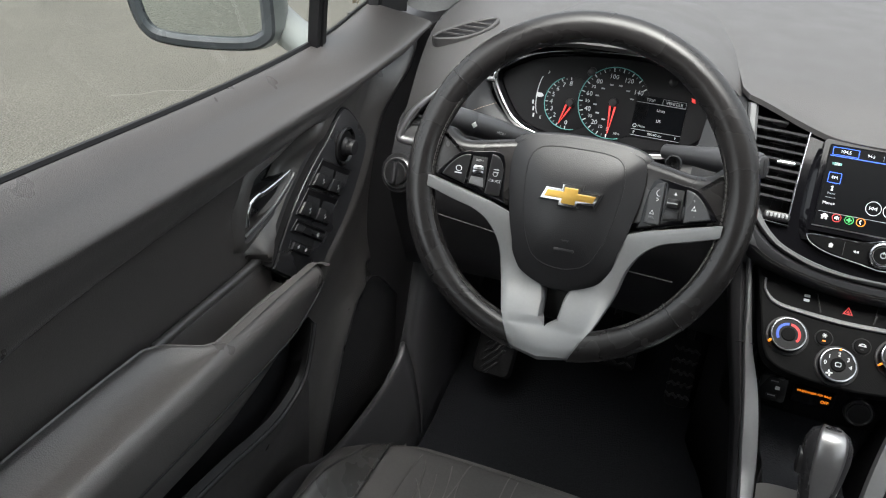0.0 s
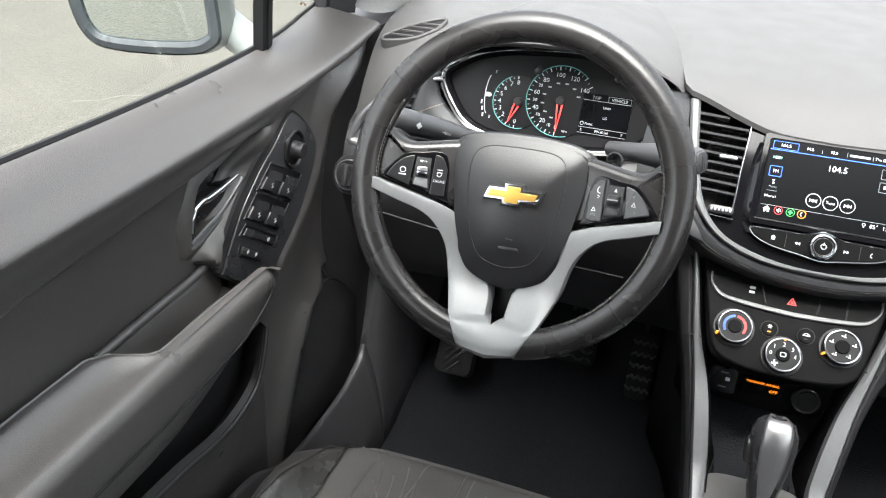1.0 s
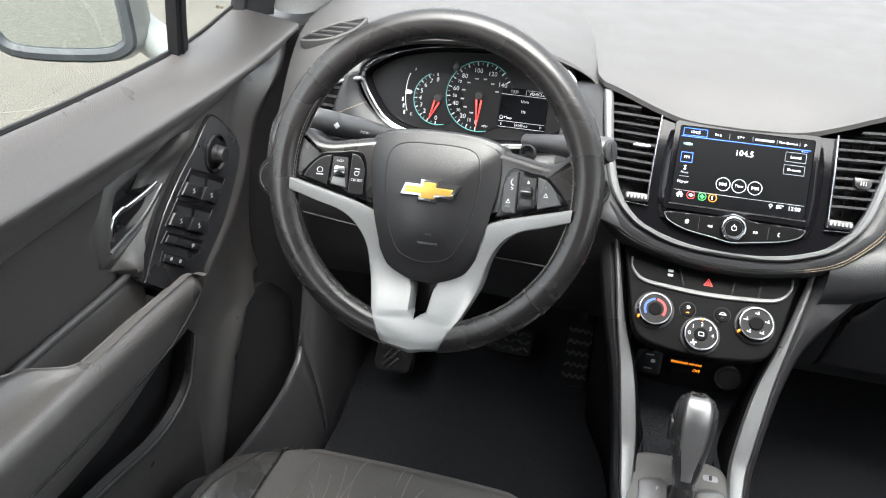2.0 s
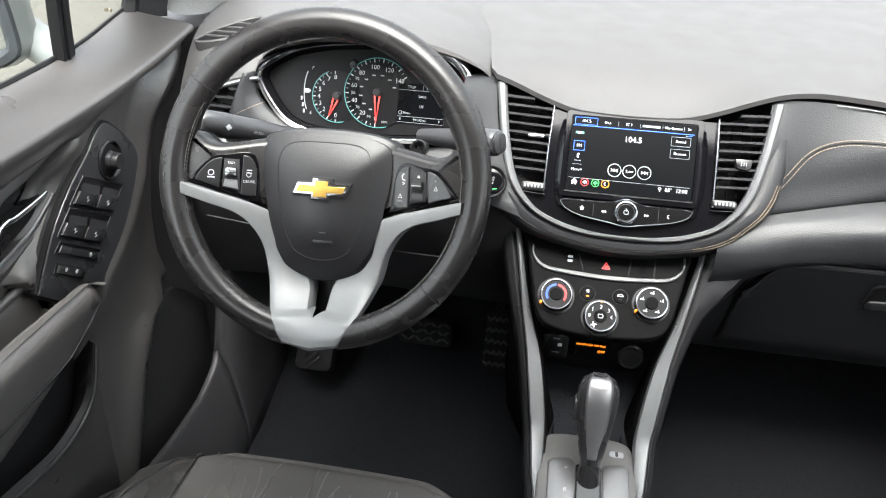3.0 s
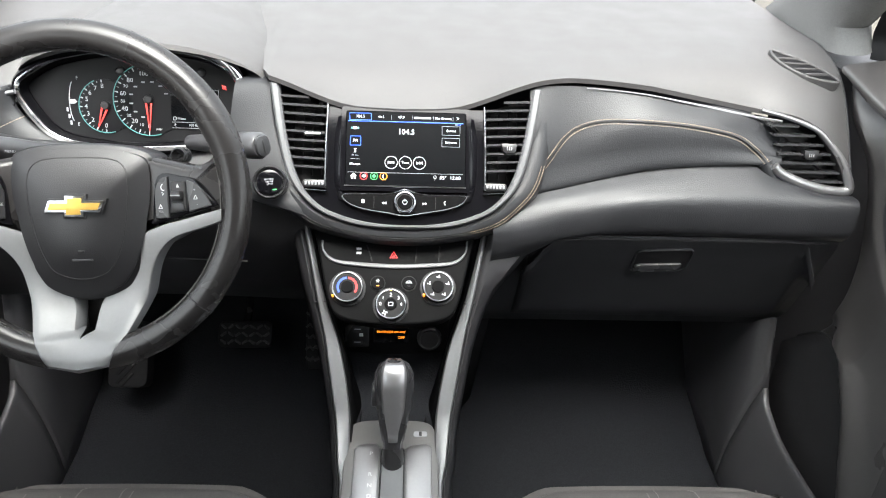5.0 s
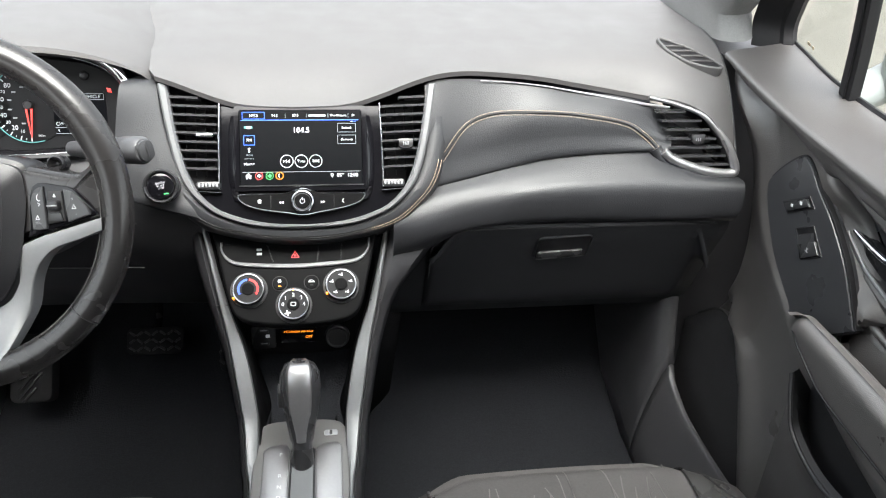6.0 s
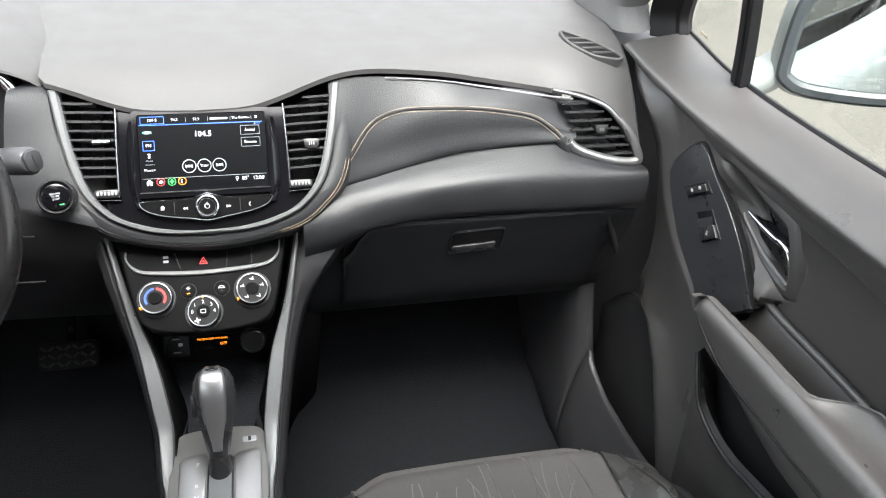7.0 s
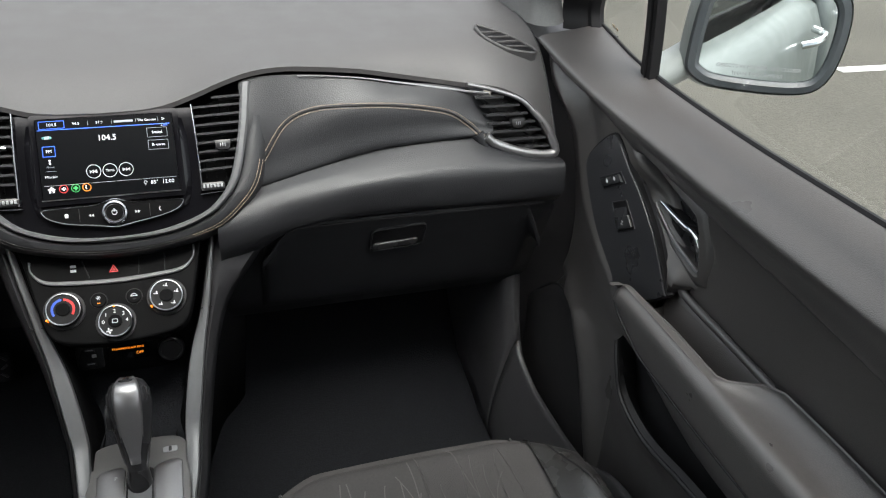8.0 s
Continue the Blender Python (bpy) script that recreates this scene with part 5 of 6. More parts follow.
def build_console():
    c = thing("centre_console", (0, .8, .36), "dark centre console with silver side rails and grey gear plate", "centre console")
    # silver rails: (x outer, x inner, y, z)
    rail = [(.133, .125, .976, .925), (.1205, .1115, .945, .868), (.1108, .098, .924, .818), (.100, .081, .899, .775), (.0928, .071, .875, .741), (.0858, .0635, .850, .705), (.0805, .0600, .830, .680), (.0748, .0590, .780, .655), (.0685, .0590, .735, .641), (.068, .060, .60, .630), (.068, .060, .45, .625)]
    line = curve(rail, 6)
    for s in (-1, 1):
        rows = []
        for xo, xi, y, z in line:
            rows.append([(s * xo - .004, y + .012, z - .010), (s * xo - .004, y, z), (s * (xo - .002) - .004, y - .003, z + .003), (s * (xo + xi) / 2 - .004, y - .0025, z + .004), (s * (xi + .002) - .004, y, z + .001), (s * xi - .004, y + .004, z - .006), (s * xi - .004, y + .02, z - .02)])
        part("side_rail", loft(rows), SATIN, c, "satin silver side rail")
        rows, walls = [], []
        for k, (xo, xi, y, z) in enumerate(line):
            wide = at([(.640, .006), (.70, .006), (.741, .007), (.775, .009), (.818, .014), (.845, .024), (.868, .040), (.90, .062), (.925, .075)], z) if s > 0 else .006 + .010 * ease((z - .70) / .2)
            rows.append([(s * (xo + .001) - .004, y + .004, z - .002), (s * (xo + .4 * wide) - .004, y + .002, z - .001), (s * (xo + wide) - .004, y + .008, z - .006), (s * (xo + wide + .005) - .004, y + .02, z - .02)])
            walls.append([(s * (xo + wide + .004) - .004, y + .018, z - .018), (s * (xo + .6 * wide) - .004, y + .10, z - .05), (s * (xo + .3 * wide - .01) - .004, y + .26, .36)])
        part("side_skin", loft(rows), BLACK_PLASTIC, c, "grained black console edge", solid=.003)
        part("side_wall", loft(walls), CONSOLE_CARPET, c, "dark console side wall", solid=.003)
        k = 12
        q = line[k]
        part("rail_seam", tube([(s * (q[0] + .010) - .004, q[2] + .006, q[3] - .004), (s * (q[0] + .002) - .004, q[2] - .001, q[3] + .002), (s * q[1] - .004, q[2] - .001, q[3] + .002)], .0008, 5), RUBBER, c)
        rows = [[(s * (xi + .001) - .004, y + .006, z - .004), (s * (xi - .004) - .004, y + .03, z - .03), (s * (xi - .012) - .004, max(y, .80) + .06, .655)] for xo, xi, y, z in line[:42]]
        part("inner_cheek", loft(rows), PANEL_BLACK, c, solid=.003)
    tray = [[(x, y, z) for x in np.linspace(-.085, .078, 8)] for y, z in ((.80, .652), (.86, .652), (.93, .665), (.965, .70), (.975, .80), (.96, .84))]
    part("tray", loft(tray), CARPET, c, "dark storage tray", solid=.003)
    # gear plate
    G = Frame((-.005, .70, .6465), (1, 0, 0), (0, 1, .10))
    outline = curve([(-.062, -.26), (-.0645, .03), (-.065, .10), (-.061, .135), (-.045, .150), (0, .153), (.045, .150), (.061, .135), (.065, .10), (.0645, .03), (.062, -.26)], 5)
    pl = part("gear_plate", plate(G, outline, -.02, .004, .004), material("gear plate", (.15, .148, .145), .42, .3, vary=.05), c, "satin grey gear selector plate")
    part("selector_slot", plate(G, rrect(.002, .0, .034, .20, .006), .0035, .0052, .0008), SMOOTH_BLACK, pl)
    part("slot_cover", plate(G, rrect(.002, -.048, .0290, .25, .004), .0045, .0060, .0008), SATIN, pl, "satin slide that covers the selector slot")
    for x0, x1 in ((-.051, -.0165), (.0205, .055)):
        side = curve([(x0, -.25), (x0, .060), (x0 + .001, .098), ((x0 + x1) / 2, .106), (x1 - .001, .102), (x1, .060), (x1, -.25)], 5)
        part("side_panel", plate(G, side, .003, .0064, .0022), KNOB_METAL, pl, "raised satin panel beside the slot")
    for k, (w, b) in enumerate((("P", .088), ("R", .053), ("N", .035), ("D", .018), ("L", 0.0))):
        text(G, -.0275, b, .0085, w, PRINT_WHITE, pl, h=.0068)
    part("lock_release", plate(G, rrect(.040, .125, .019, .010, .003), .003, .0052, .0008), PRINT_GREY, pl, "white shift lock release mark")
    part("release_slot", plate(G, rrect(.040, .125, .004, .008, .001), .005, .0056, .0002), RUBBER, pl)
    # selector lever
    s = thing("gear_selector", (-.005, .765, .655), "gear lever with a black side and satin silver top", "gear lever")
    base, top = Vector((-.003, .772, .650)), Vector((-.003, .832, .788))
    ax = (top - base).normalized()
    rows = []
    for t, w, d in ((0, .012, .012), (.12, .0125, .012), (.25, .014, .013), (.27, .0155, .0145), (.45, .0205, .018), (.60, .0245, .022), (.76, .0275, .025), (.88, .0265, .025), (.96, .0205, .019), (1.0, .010, .010), (1.005, .002, .002)):
        c0 = base.lerp(top, t)
        v = ax.cross(Vector((1, 0, 0)))
        rows.append([c0 + Vector((1, 0, 0)) * w * math.copysign(abs(math.cos(a)) ** .8, math.cos(a)) + v * d * math.sin(a) for a in np.linspace(0, 2 * math.pi, 25)[:-1]])
    part("grip", loft(rows, ring=True, cap=True), GRAPHITE, s, "dark graphite grip body")
    rows = []
    for t, w, d in ((.27, .0085, .0158), (.36, .0105, .0172), (.45, .0122, .0190), (.60, .0150, .0228), (.76, .0170, .0258), (.86, .0172, .0262), (.92, .0168, .0236), (.965, .0155, .0190), (.99, .0135, .0130), (1.003, .0105, .0050), (1.004, .0080, -.004)):
        c0 = base.lerp(top, t)
        v = -ax.cross(Vector((1, 0, 0)))
        if v.y > 0:
            v = -v
        rows.append([c0 + Vector((w * u, 0, 0)) + v * (d - .004 * u * u) for u in np.linspace(-1, 1, 9)])
    part("silver_inlay", loft(rows), KNOB_METAL, s, "satin silver inlay on the knob", solid=.003)
    part("collar", tube([base - ax * .01, base + ax * .012, base + ax * .03], [.016, .0155, .0135], 18), SMOOTH_BLACK, s)
    F = Frame(base.lerp(top, .62) + Vector((-.0265, 0, 0)), (0, -1, .0), (0, .3, .95))
    part("release_button", plate(F, rrect(0, .01, .018, .030, .007), -.004, .003, .002), SMOOTH_BLACK, s)


build_console()


def build_pedals():
    def pedal(name, x, y, z, w, h, lean, label, ribs, diag=False):
        F = Frame((x, y, z), (1, 0, 0), (0, math.sin(radians(lean)), math.cos(radians(lean))))
        p = thing(name, F.o, label, "pedal", "foot pedals")
        part("pad", plate(F, rrect(0, 0, w, h, .012), -.012, .004, .004), PEDAL_RUBBER, p)
        for k in range(ribs):
            t = (k + .5) / ribs - .5
            if diag:
                part("rib", plate(F.at(0, t * h * .9, 0, 35), rrect(0, 0, w * .62, .006, .002), .003, .007, .001), SMOOTH_BLACK, p)
            else:
                for j in range(7):
                    a = (j - 3) * w / 7.5
                    part("rib", plate(F.at(a, t * h * .86, 0, 35 if (j + k) % 2 else -35), rrect(0, 0, .013, .004, .001), .003, .006, .001), DASH_LEATHER, p)
        part("arm", tube(curve([F(0, h * .3, -.012), F(0, h * 1.5, -.03), F(0, h * 4, .0)], 4), .008, 8), SMOOTH_BLACK, p)
        return p

    pedal("brake_pedal", -.306, 1.252, .525, .105, .052, 35, "black rubber brake pedal with a cross-hatched pad", 3)
    pedal("accelerator_pedal", -.165, 1.262, .515, .045, .13, 30, "black accelerator pedal in the dark footwell", 5)
    F = Frame((-.512, 1.190, .520), (1, 0, 0), (0, .62, .78))
    f = thing("foot_rest", F.o, "black rubber foot rest with raised slanted ribs", "foot rest")
    part("pad", plate(F, rrect(0, 0, .074, .125, .014), -.03, .004, .005), PEDAL_RUBBER, f)
    for k in range(7):
        part("rib", plate(F.at(0, -.048 + .016 * k, 0, 50), rrect(0, 0, .060 if 0 < k < 6 else .034, .0055, .0025), .003, .009, .002), SMOOTH_BLACK, f)


build_pedals()


# ---- seats ----
def build_seat(s):
    cx = s * .375
    st = thing("front_seat", (cx, .5, .36), "front seat cushion in grey patterned cloth with black bolsters", "car seat", "front seats")

    def top(u, y):
        """Height over the cushion; u runs from inner (-1) to outer (1) side."""
        z = .600 + .012 * ease((y - .45) / .25)
        z -= .055 * ease((y - .745) / .075) ** 2
        side = ease((abs(u) - .62) / .22)
        z += .030 * side * (1 - ease((abs(u) - .86) / .14)) * (1 - .9 * ease((y - .66) / .12))
        return z - .10 * ease((abs(u) - .88) / .13) ** 2

    W = .255
    EDGES = {-1: .79, 1: .66}  # where the cloth meets the inner and the outer bolster

    def pt(u, y, up=0.0):
        yy = y - .055 * ease((abs(u) - .55) / .45) * ease((y - .5) / .3) - .01 * u * u * ease((y - .6) / .2)
        return Vector((cx + s * u * W, yy, top(u, y) + up))

    ys = np.concatenate((np.linspace(.18, .70, 14), np.linspace(.72, .83, 12)))
    us = np.linspace(-EDGES[-1], EDGES[1], 30)
    rows = [[pt(u, y) for u in us] for y in ys]
    rows.append([pt(u, .832) + Vector((0, .002, -.03)) for u in us])
    rows.append([pt(u, .832) + Vector((0, -.03, -.11)) for u in us])
    part("cushion", loft(rows) if s < 0 else mirrored_faces(loft(rows)), SEAT_CLOTH, st, "dark grey cloth centre with pale branching lines")
    for k in (-1, 1):
        us2 = np.linspace(EDGES[k], 1.0, 14) * k
        rows = [[pt(u, y, .002 + .004 * math.sin(math.pi * min(1, max(0, (abs(u) - EDGES[k]) / (1 - EDGES[k]))))) for u in us2] for y in ys]
        rows.append([pt(u, .832) + Vector((0, .002, -.03)) for u in us2])
        rows.append([pt(u, .832) + Vector((0, -.03, -.11)) for u in us2])
        part("bolster", loft(rows), SEAT_LEATHER, st, "black leatherette side bolster")
        seam = [pt(k * EDGES[k], y, .0035) for y in ys]
        part("welt", tube(seam, .0022, 6), SEAT_LEATHER, st)
        arc = [pt(k * (EDGES[k] + .03 + .65 * (1 - EDGES[k]) * t), .80 - .02 * t - .30 * t * t, .007) for t in np.linspace(0, 1, 14)]
        for off in (0, .006):
            stitches([p + Vector((0, -off, .0005)) for p in arc], GREY_STITCH, st, "stitching", step=.006, length=.0042, radius=.0006)
        part("arc_seam", tube([p + Vector((0, -.003, -.0005)) for p in arc], .0016, 6), RUBBER, st)
    part("base", slab(cx - W + .04, cx + W - .04, .15, .76, .36, .50), BLACK_PLASTIC, st)
    random.seed(11)
    lines = []
    for k in range(13):
        u, y = -.56 + 1.12 * (k + random.uniform(.2, .8)) / 13, random.uniform(.62, .68)
        du, bend, dy = random.uniform(-.05, .05), random.uniform(-.05, .05), random.uniform(.07, .12)
        for fork in (0, random.choice((0, 1, -1))):
            p = [pt(max(-.62, min(.62, u + (du + .09 * fork) * t + bend * math.sin(2.6 * t))), min(.812, y + dy * t * (1 - .25 * abs(fork))), .0006) for t in np.linspace(0, 1, 10)]
            lines.append(tube(p, .0010, 5, flat=.25))
    tagged(part("thread_pattern", join(*lines), SEAT_PATTERN, st, "pale branching thread lines"), kind="stuff")


for side in (-1, 1):
    build_seat(side)


# ---- doors ----
FRONT = [(.42, 1.10), (.60, 1.092), (.68, 1.062), (.74, 1.022), (.80, 1.000), (.86, .998), (.90, 1.006), (.945, 1.020), (.985, 1.036), (1.037, 1.058), (1.075, 1.087), (1.13, 1.103), (1.16, 1.112)]


RIDGE = [(-.36, .698, 1.022), (.3, .698, 1.040), (.6, .697, 1.050), (.76, .696, 1.058), (.84, .689, 1.067), (.90, .678, 1.078), (.96, .667, 1.092), (1.03, .656, 1.110), (1.10, .648, 1.129)]
BELT = [(-.36, 1.098), (.48, 1.103), (.72, 1.106), (.92, 1.117), (1.0, 1.128), (1.06, 1.141), (1.12, 1.153)]
CREASE = [(-.36, .94), (.30, .964), (.40, .982), (.463, .991), (.54, .999), (.63, 1.008), (.736, 1.019), (.812, 1.030), (.87, 1.044), (.94, 1.072), (1.03, 1.094), (1.10, 1.119)]


MESH_EDGE = [(.42, .800), (.48, .830), (.565, .870), (.64, .905), (.67, .928), (.707, .955), (.722, .985)]


CREST = [(.42, .80), (.79, .810), (.838, .850), (.858, .882), (.887, .922), (.935, .966), (.975, .986), (1.010, 1.006), (1.046, 1.030), (1.074, 1.056), (1.096, 1.080), (1.16, 1.10)]


PLATE_FOOT = [(.60, .93), (.70, .905), (.7135, .890), (.764, .844), (.80, .830), (.846, .80), (.90, .70), (1.2, .60)]


def door_depth(y, z):
    """Distance of the inner door skin from the car's middle, below the top rail."""
    diag = (y - .70) * .66 - (z - .885) * .75 + .015 * ease((z - .875) / .05) + .006
    over_cup = ease((z - at(PLATE_FOOT, y)) / .006 + .5)
    d = .722 + (.6955 - .722) * ease(diag / .014 + .5) * over_cup
    # scoop behind the release lever
    a = (y - .765) * .82 + (z - .975) * .57
    b = -(y - .765) * .57 + (z - .975) * .82
    d += .034 * ease(1.35 - abs(a) / .075) * ease(1.6 - abs(b - .008) / .029)
    # below the armrest
    d += (.700 - d) * ease((.855 - z) / .03)
    edge = at(MESH_EDGE, z)
    d += -.013 * math.exp(-((y - edge + .030) / .034) ** 2) * ease((.80 - z) / .10)
    d += .016 * ease((y - edge + .004) / .012) * ease((.76 - z) / .04)
    # the front lip comes inboard to meet the dash end
    yf = at(FRONT, z)
    yc, fade = at(CREST, z), ease((z - .73) / .12)
    xc = .687 - .022 * ease((z - .99) / .09)
    d += (xc - d) * max(0, min(1, (y - yc + .055) / .053)) ** 1.5 * fade
    d += (.012 - .008 * ease((z - .95) / .1)) * ease((y - yc) / max(.02, yf - yc)) * fade
    d += .03 * ease((y - yf + .008) / .010) ** 2
    return d


def build_door(s):
    d = thing("car_door", (s * .72, .45, .45), "front door with black grained panel, padded top rail and armrest", "car door", "front doors")

    def add(name, geo, mat, parent=None, label="", **kw):
        return part(name, mirrored(geo, s), mat, parent or d, label, **kw)

    ts = np.concatenate((np.linspace(0, .66, 46), np.linspace(.665, 1, 66)))
    us = 1 - (1 - np.linspace(0, 1, 190)) ** 1.25
    rows = []
    for t in ts:
        r = []
        for u in us:
            y = -.36 + 1.46 * u
            for _ in range(10):
                z = .42 + (at(CREASE, y) - .42) * t
                y = -.36 + (min(at(FRONT, z), 1.10) + .36) * u
            r.append((door_depth(y, z), y, z))
        rows.append(r)
    cut = len(us) - 26
    arm_row = next(i for i, t in enumerate(ts) if t > .715)
    add("inset_panel", loft([r[:cut + 1] for r in rows[arm_row:]]), DOOR_PLAIN, label="smooth dark door inset panel")
    # lightened plastic stands in for light missing below the armrest
    add("lower_panel", loft([r[:cut + 1] for r in rows[:arm_row + 1]]), DOOR_HARD_LIT, label="hard lower door panel in a lightened tone")
    add("front_lip", loft([r[cut:] for r in rows]), DOOR_GRAIN, label="grained rolled front edge")
    rail = []
    for _, y, z in rows[-1]:
        low = door_depth(y, z)
        xr, zr = at(RIDGE, y)
        zb = at(BELT, y)
        k = ease((y - .70) / .25)
        face = [(low, z), (min(low, xr + .008) - .001, z + (zr - z) * .25), (xr + .004 - .002 * k, z + (zr - z) * .65), (xr + .0005, zr - .004 + .002 * k), (xr + .003 - .001 * k, zr + .003 + (zb - zr) * .06), (xr + .020, zr + (zb - zr) * .42), (xr + .6 * (.752 - xr), zr + (zb - zr) * .72), (.752, zb), (.757, zb - .004)]
        line = curve(face, 4)
        rail.append([(a, y, b) for a, b in line])
    add("top_rail", loft(rail), DOOR_GRAIN, label="grained padded top rail")
    # window seal, divider bar, quarter light
    add("window_seal", tube([(.757, y, at(BELT, y) + .001) for y in np.linspace(-.36, .95, 24)], .0042, 6), SEAL)
    bar = [Vector((.752, .936, 1.105)), Vector((.742, .932, 1.20)), Vector((.715, .92, 1.34)), Vector((.68, .905, 1.48))]
    add("divider_bar", loft([[p + Vector((a, b, 0)) for a, b in ((-.007, -.015), (.007, -.017), (.008, .014), (-.004, .015), (-.007, .008))] for p in curve(bar, 5)], ring=True, cap=True), SEAL, label="black window divider bar")
    add("divider_lip", tube([p + Vector((-.0075, -.004, 0)) for p in curve(bar, 5)], .002, 6), SEAL)
    rows = []
    path = curve([(0, 0, 0), (-.002, .006, .05), (-.03, -.09, .14), (-.105, -.46, .36)], 6)
    for k in np.linspace(0, 1, len(path)):
        lean = path[int(round(k * (len(path) - 1)))]
        rows.append([Vector((x, y, 1.138)) + Vector(lean) for x, y in ((.702, 1.126), (.722, 1.108), (.735, 1.101), (.737, 1.093), (.749, 1.087), (.760, 1.094), (.745, 1.13), (.715, 1.14))])
    add("quarter_frame", loft(rows, ring=True, cap=True), SEAL, label="black quarter window seal")
    add("quarter_base_seal", tube([(.757, y, at(BELT, y) + .001) for y in np.linspace(.955, 1.115, 8)], .003, 6), SEAL)
    pane = part("window_pane", mirrored(loft([[(.760, y, 1.10) for y in np.linspace(-.35, .935, 6)], [(.735, y, 1.24) for y in np.linspace(-.35, .93, 6)], [(.665, y, 1.50) for y in np.linspace(-.35, .90, 6)]]), s), GLASS, d, "clear side window")
    pane.visible_shadow = False
    pane2 = part("quarter_pane", mirrored(loft([[(.757, y, 1.115 + .14 * max(0, y - .95)) for y in np.linspace(.95, 1.10, 4)], [(.735, y, 1.20) for y in np.linspace(.95, 1.055, 4)], [(.700, y, 1.30) for y in np.linspace(.92, .94, 4)]]), s), GLASS, d, "clear quarter window")
    pane2.visible_shadow = False
    Q = Frame((s * .7535, 1.052, 1.156), (0, -s, -.22), (-.16 * s, -.1, 1))
    for k, (a, w) in enumerate(((-.004, .010), (.008, .006))):
        part("glass_mark", mirrored((plate(Q, rrect(a, .001, w, .0045, .0006), 0, .0004, .0001)), 1), STITCH, pane2, "small etched glass mark")

    # armrest with the pull cup
    def arm(y):
        """inner x, outer x, top z, bottom z"""
        k = ease((.555 - y) / .05)
        xo = .668 + (.716 - .668) * k
        nose = ease((.785 - y) / .035) ** .6
        xi = .637 + .010 * ease((y - .45) / .3) - .004 * ease((.5 - y) / .4)
        zt = .881 - .010 * ease((.45 - y) / .3)
        return xi + (1 - nose) * .016, xo, .862 + (zt - .862) * nose, .848 + (.817 - .848) * ease((.775 - y) / .11)

    rows = []
    for y in np.concatenate((np.linspace(-.36, .5, 24), np.linspace(.52, .70, 16), np.linspace(.71, .787, 14))):
        xi, xo, zt, zb = arm(y)
        w = xo - xi
        k = ease((.555 - y) / .05)
        rise = .010 * k
        rows.append([(xo, y, zb), (xo, y, zt - .006 + rise), (xo - .002, y, zt - .001 + rise), (xo - .006 - .004 * k, y, zt + rise), (xo - .010 - .007 * k, y, zt + rise * .6), (xo - .012 - .014 * k, y, zt), (xi + .45 * w, y, zt - .005 * k), (xi + .012, y, zt - .001), (xi + .003, y, zt - .010), (xi, y, zt - .024), (xi + .003, y, zb)])
    tip = rows[-1]
    mid = sum((Vector(p) for p in tip), Vector()) / len(tip)
    for k, ahead in ((.90, .004), (.72, .008), (.45, .0105), (.15, .0115)):
        rows.append([tuple(mid + (Vector(p) - mid) * k + Vector((0, ahead, 0))) for p in tip])
    ar = add("armrest", loft([curve(r, 3) for r in rows], cap=True, ring=True), ARM_GRAIN_LIT, label="padded grained armrest")
    rows2 = []
    for y in np.concatenate((np.linspace(-.36, .6, 20), np.linspace(.62, .765, 14))):
        xi, xo, zt, zb = arm(y)
        deep = .010 + .050 * ease((.745 - y) / .22)
        rows2.append([(xi + .004, y, zb - .001), (xi + .006, y, zb - .3 * deep), (xi + .012, y, zb - .7 * deep), (xi + .024, y, zb - .95 * deep), (xi + .036, y, zb - deep), (.72, y, zb - .8 * deep)])
    add("arm_underside", loft(rows2), DOOR_HARD_LIT, label="smooth panel below the armrest seam")
    add("arm_seam", tube([(arm(y)[0] + .0005, y, arm(y)[3]) for y in np.linspace(-.3, .768, 40)], .0014, 5), RUBBER, ar)
    # cup between grip and door
    rows = []
    for y in np.linspace(.525, .727, 14):
        e = ease((y - .525) / .05) * ease((.735 - y) / .02)
        rows.append([(.665, y, .872), (.670, y, .872 - .030 * e), (.690, y, .868 - .036 * e), (.706, y, .868 - .030 * e), (.711, y, .878), (.716, y, .884)])
    add("pull_cup", loft(rows), DOOR_PLAIN, label="black storage cup behind the grip")
    add("cup_rim", tube(curve([(.714, .515, .883), (.7155, .60, .886), (.7150, .68, .890), (.7135, .722, .899), (.712, .742, .915)], 6), [.0058 - .0022 * ease((k - 14) / 10) for k in range(25)], 10), DOOR_GRAIN, label="grained rib along the storage cup")
    add("cup_liner", tube(curve([(.671, .556, .870), (.6715, .60, .8725), (.673, .65, .8725), (.676, .685, .868), (.681, .700, .858)], 5), .0034, 8), DOOR_PLAIN, label="raised lip of the grip opening")
    add("cup_wall", loft([[(.7145, y, z) for y in np.linspace(.50, .735, 8)] for z in (.84, .888)]), DOOR_PLAIN, solid=.003)
    add("cup_front", loft([[(.676, .752, z), (.694, .762, z + .012), (.712, .724, z + .016), (.7145, .715, z + .016)] for z in (.80, .832)]), DOOR_PLAIN, solid=.002)
    # map pocket
    lip = curve([(.655, .745, .795), (.648, .722, .765), (.643, .69, .735), (.640, .62, .722), (.640, .52, .735), (.640, .40, .742), (.640, .1, .742), (.64, -.3, .742)], 6)
    hole = [[Vector(p) + Vector(o) for o in ((0, 0, 0), (.012, .004, .004), (.045, .01, -.04), (.05, 0, .07))] for p in lip]
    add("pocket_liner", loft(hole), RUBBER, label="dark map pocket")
    skin2 = [[Vector(p), Vector(p) + Vector((.006, .004, -.006)), Vector(p) + Vector((.018, .012, -.05)), Vector((.690, p[1] + .03, .50)), Vector((.70, p[1] + .03, .43))] for p in lip]
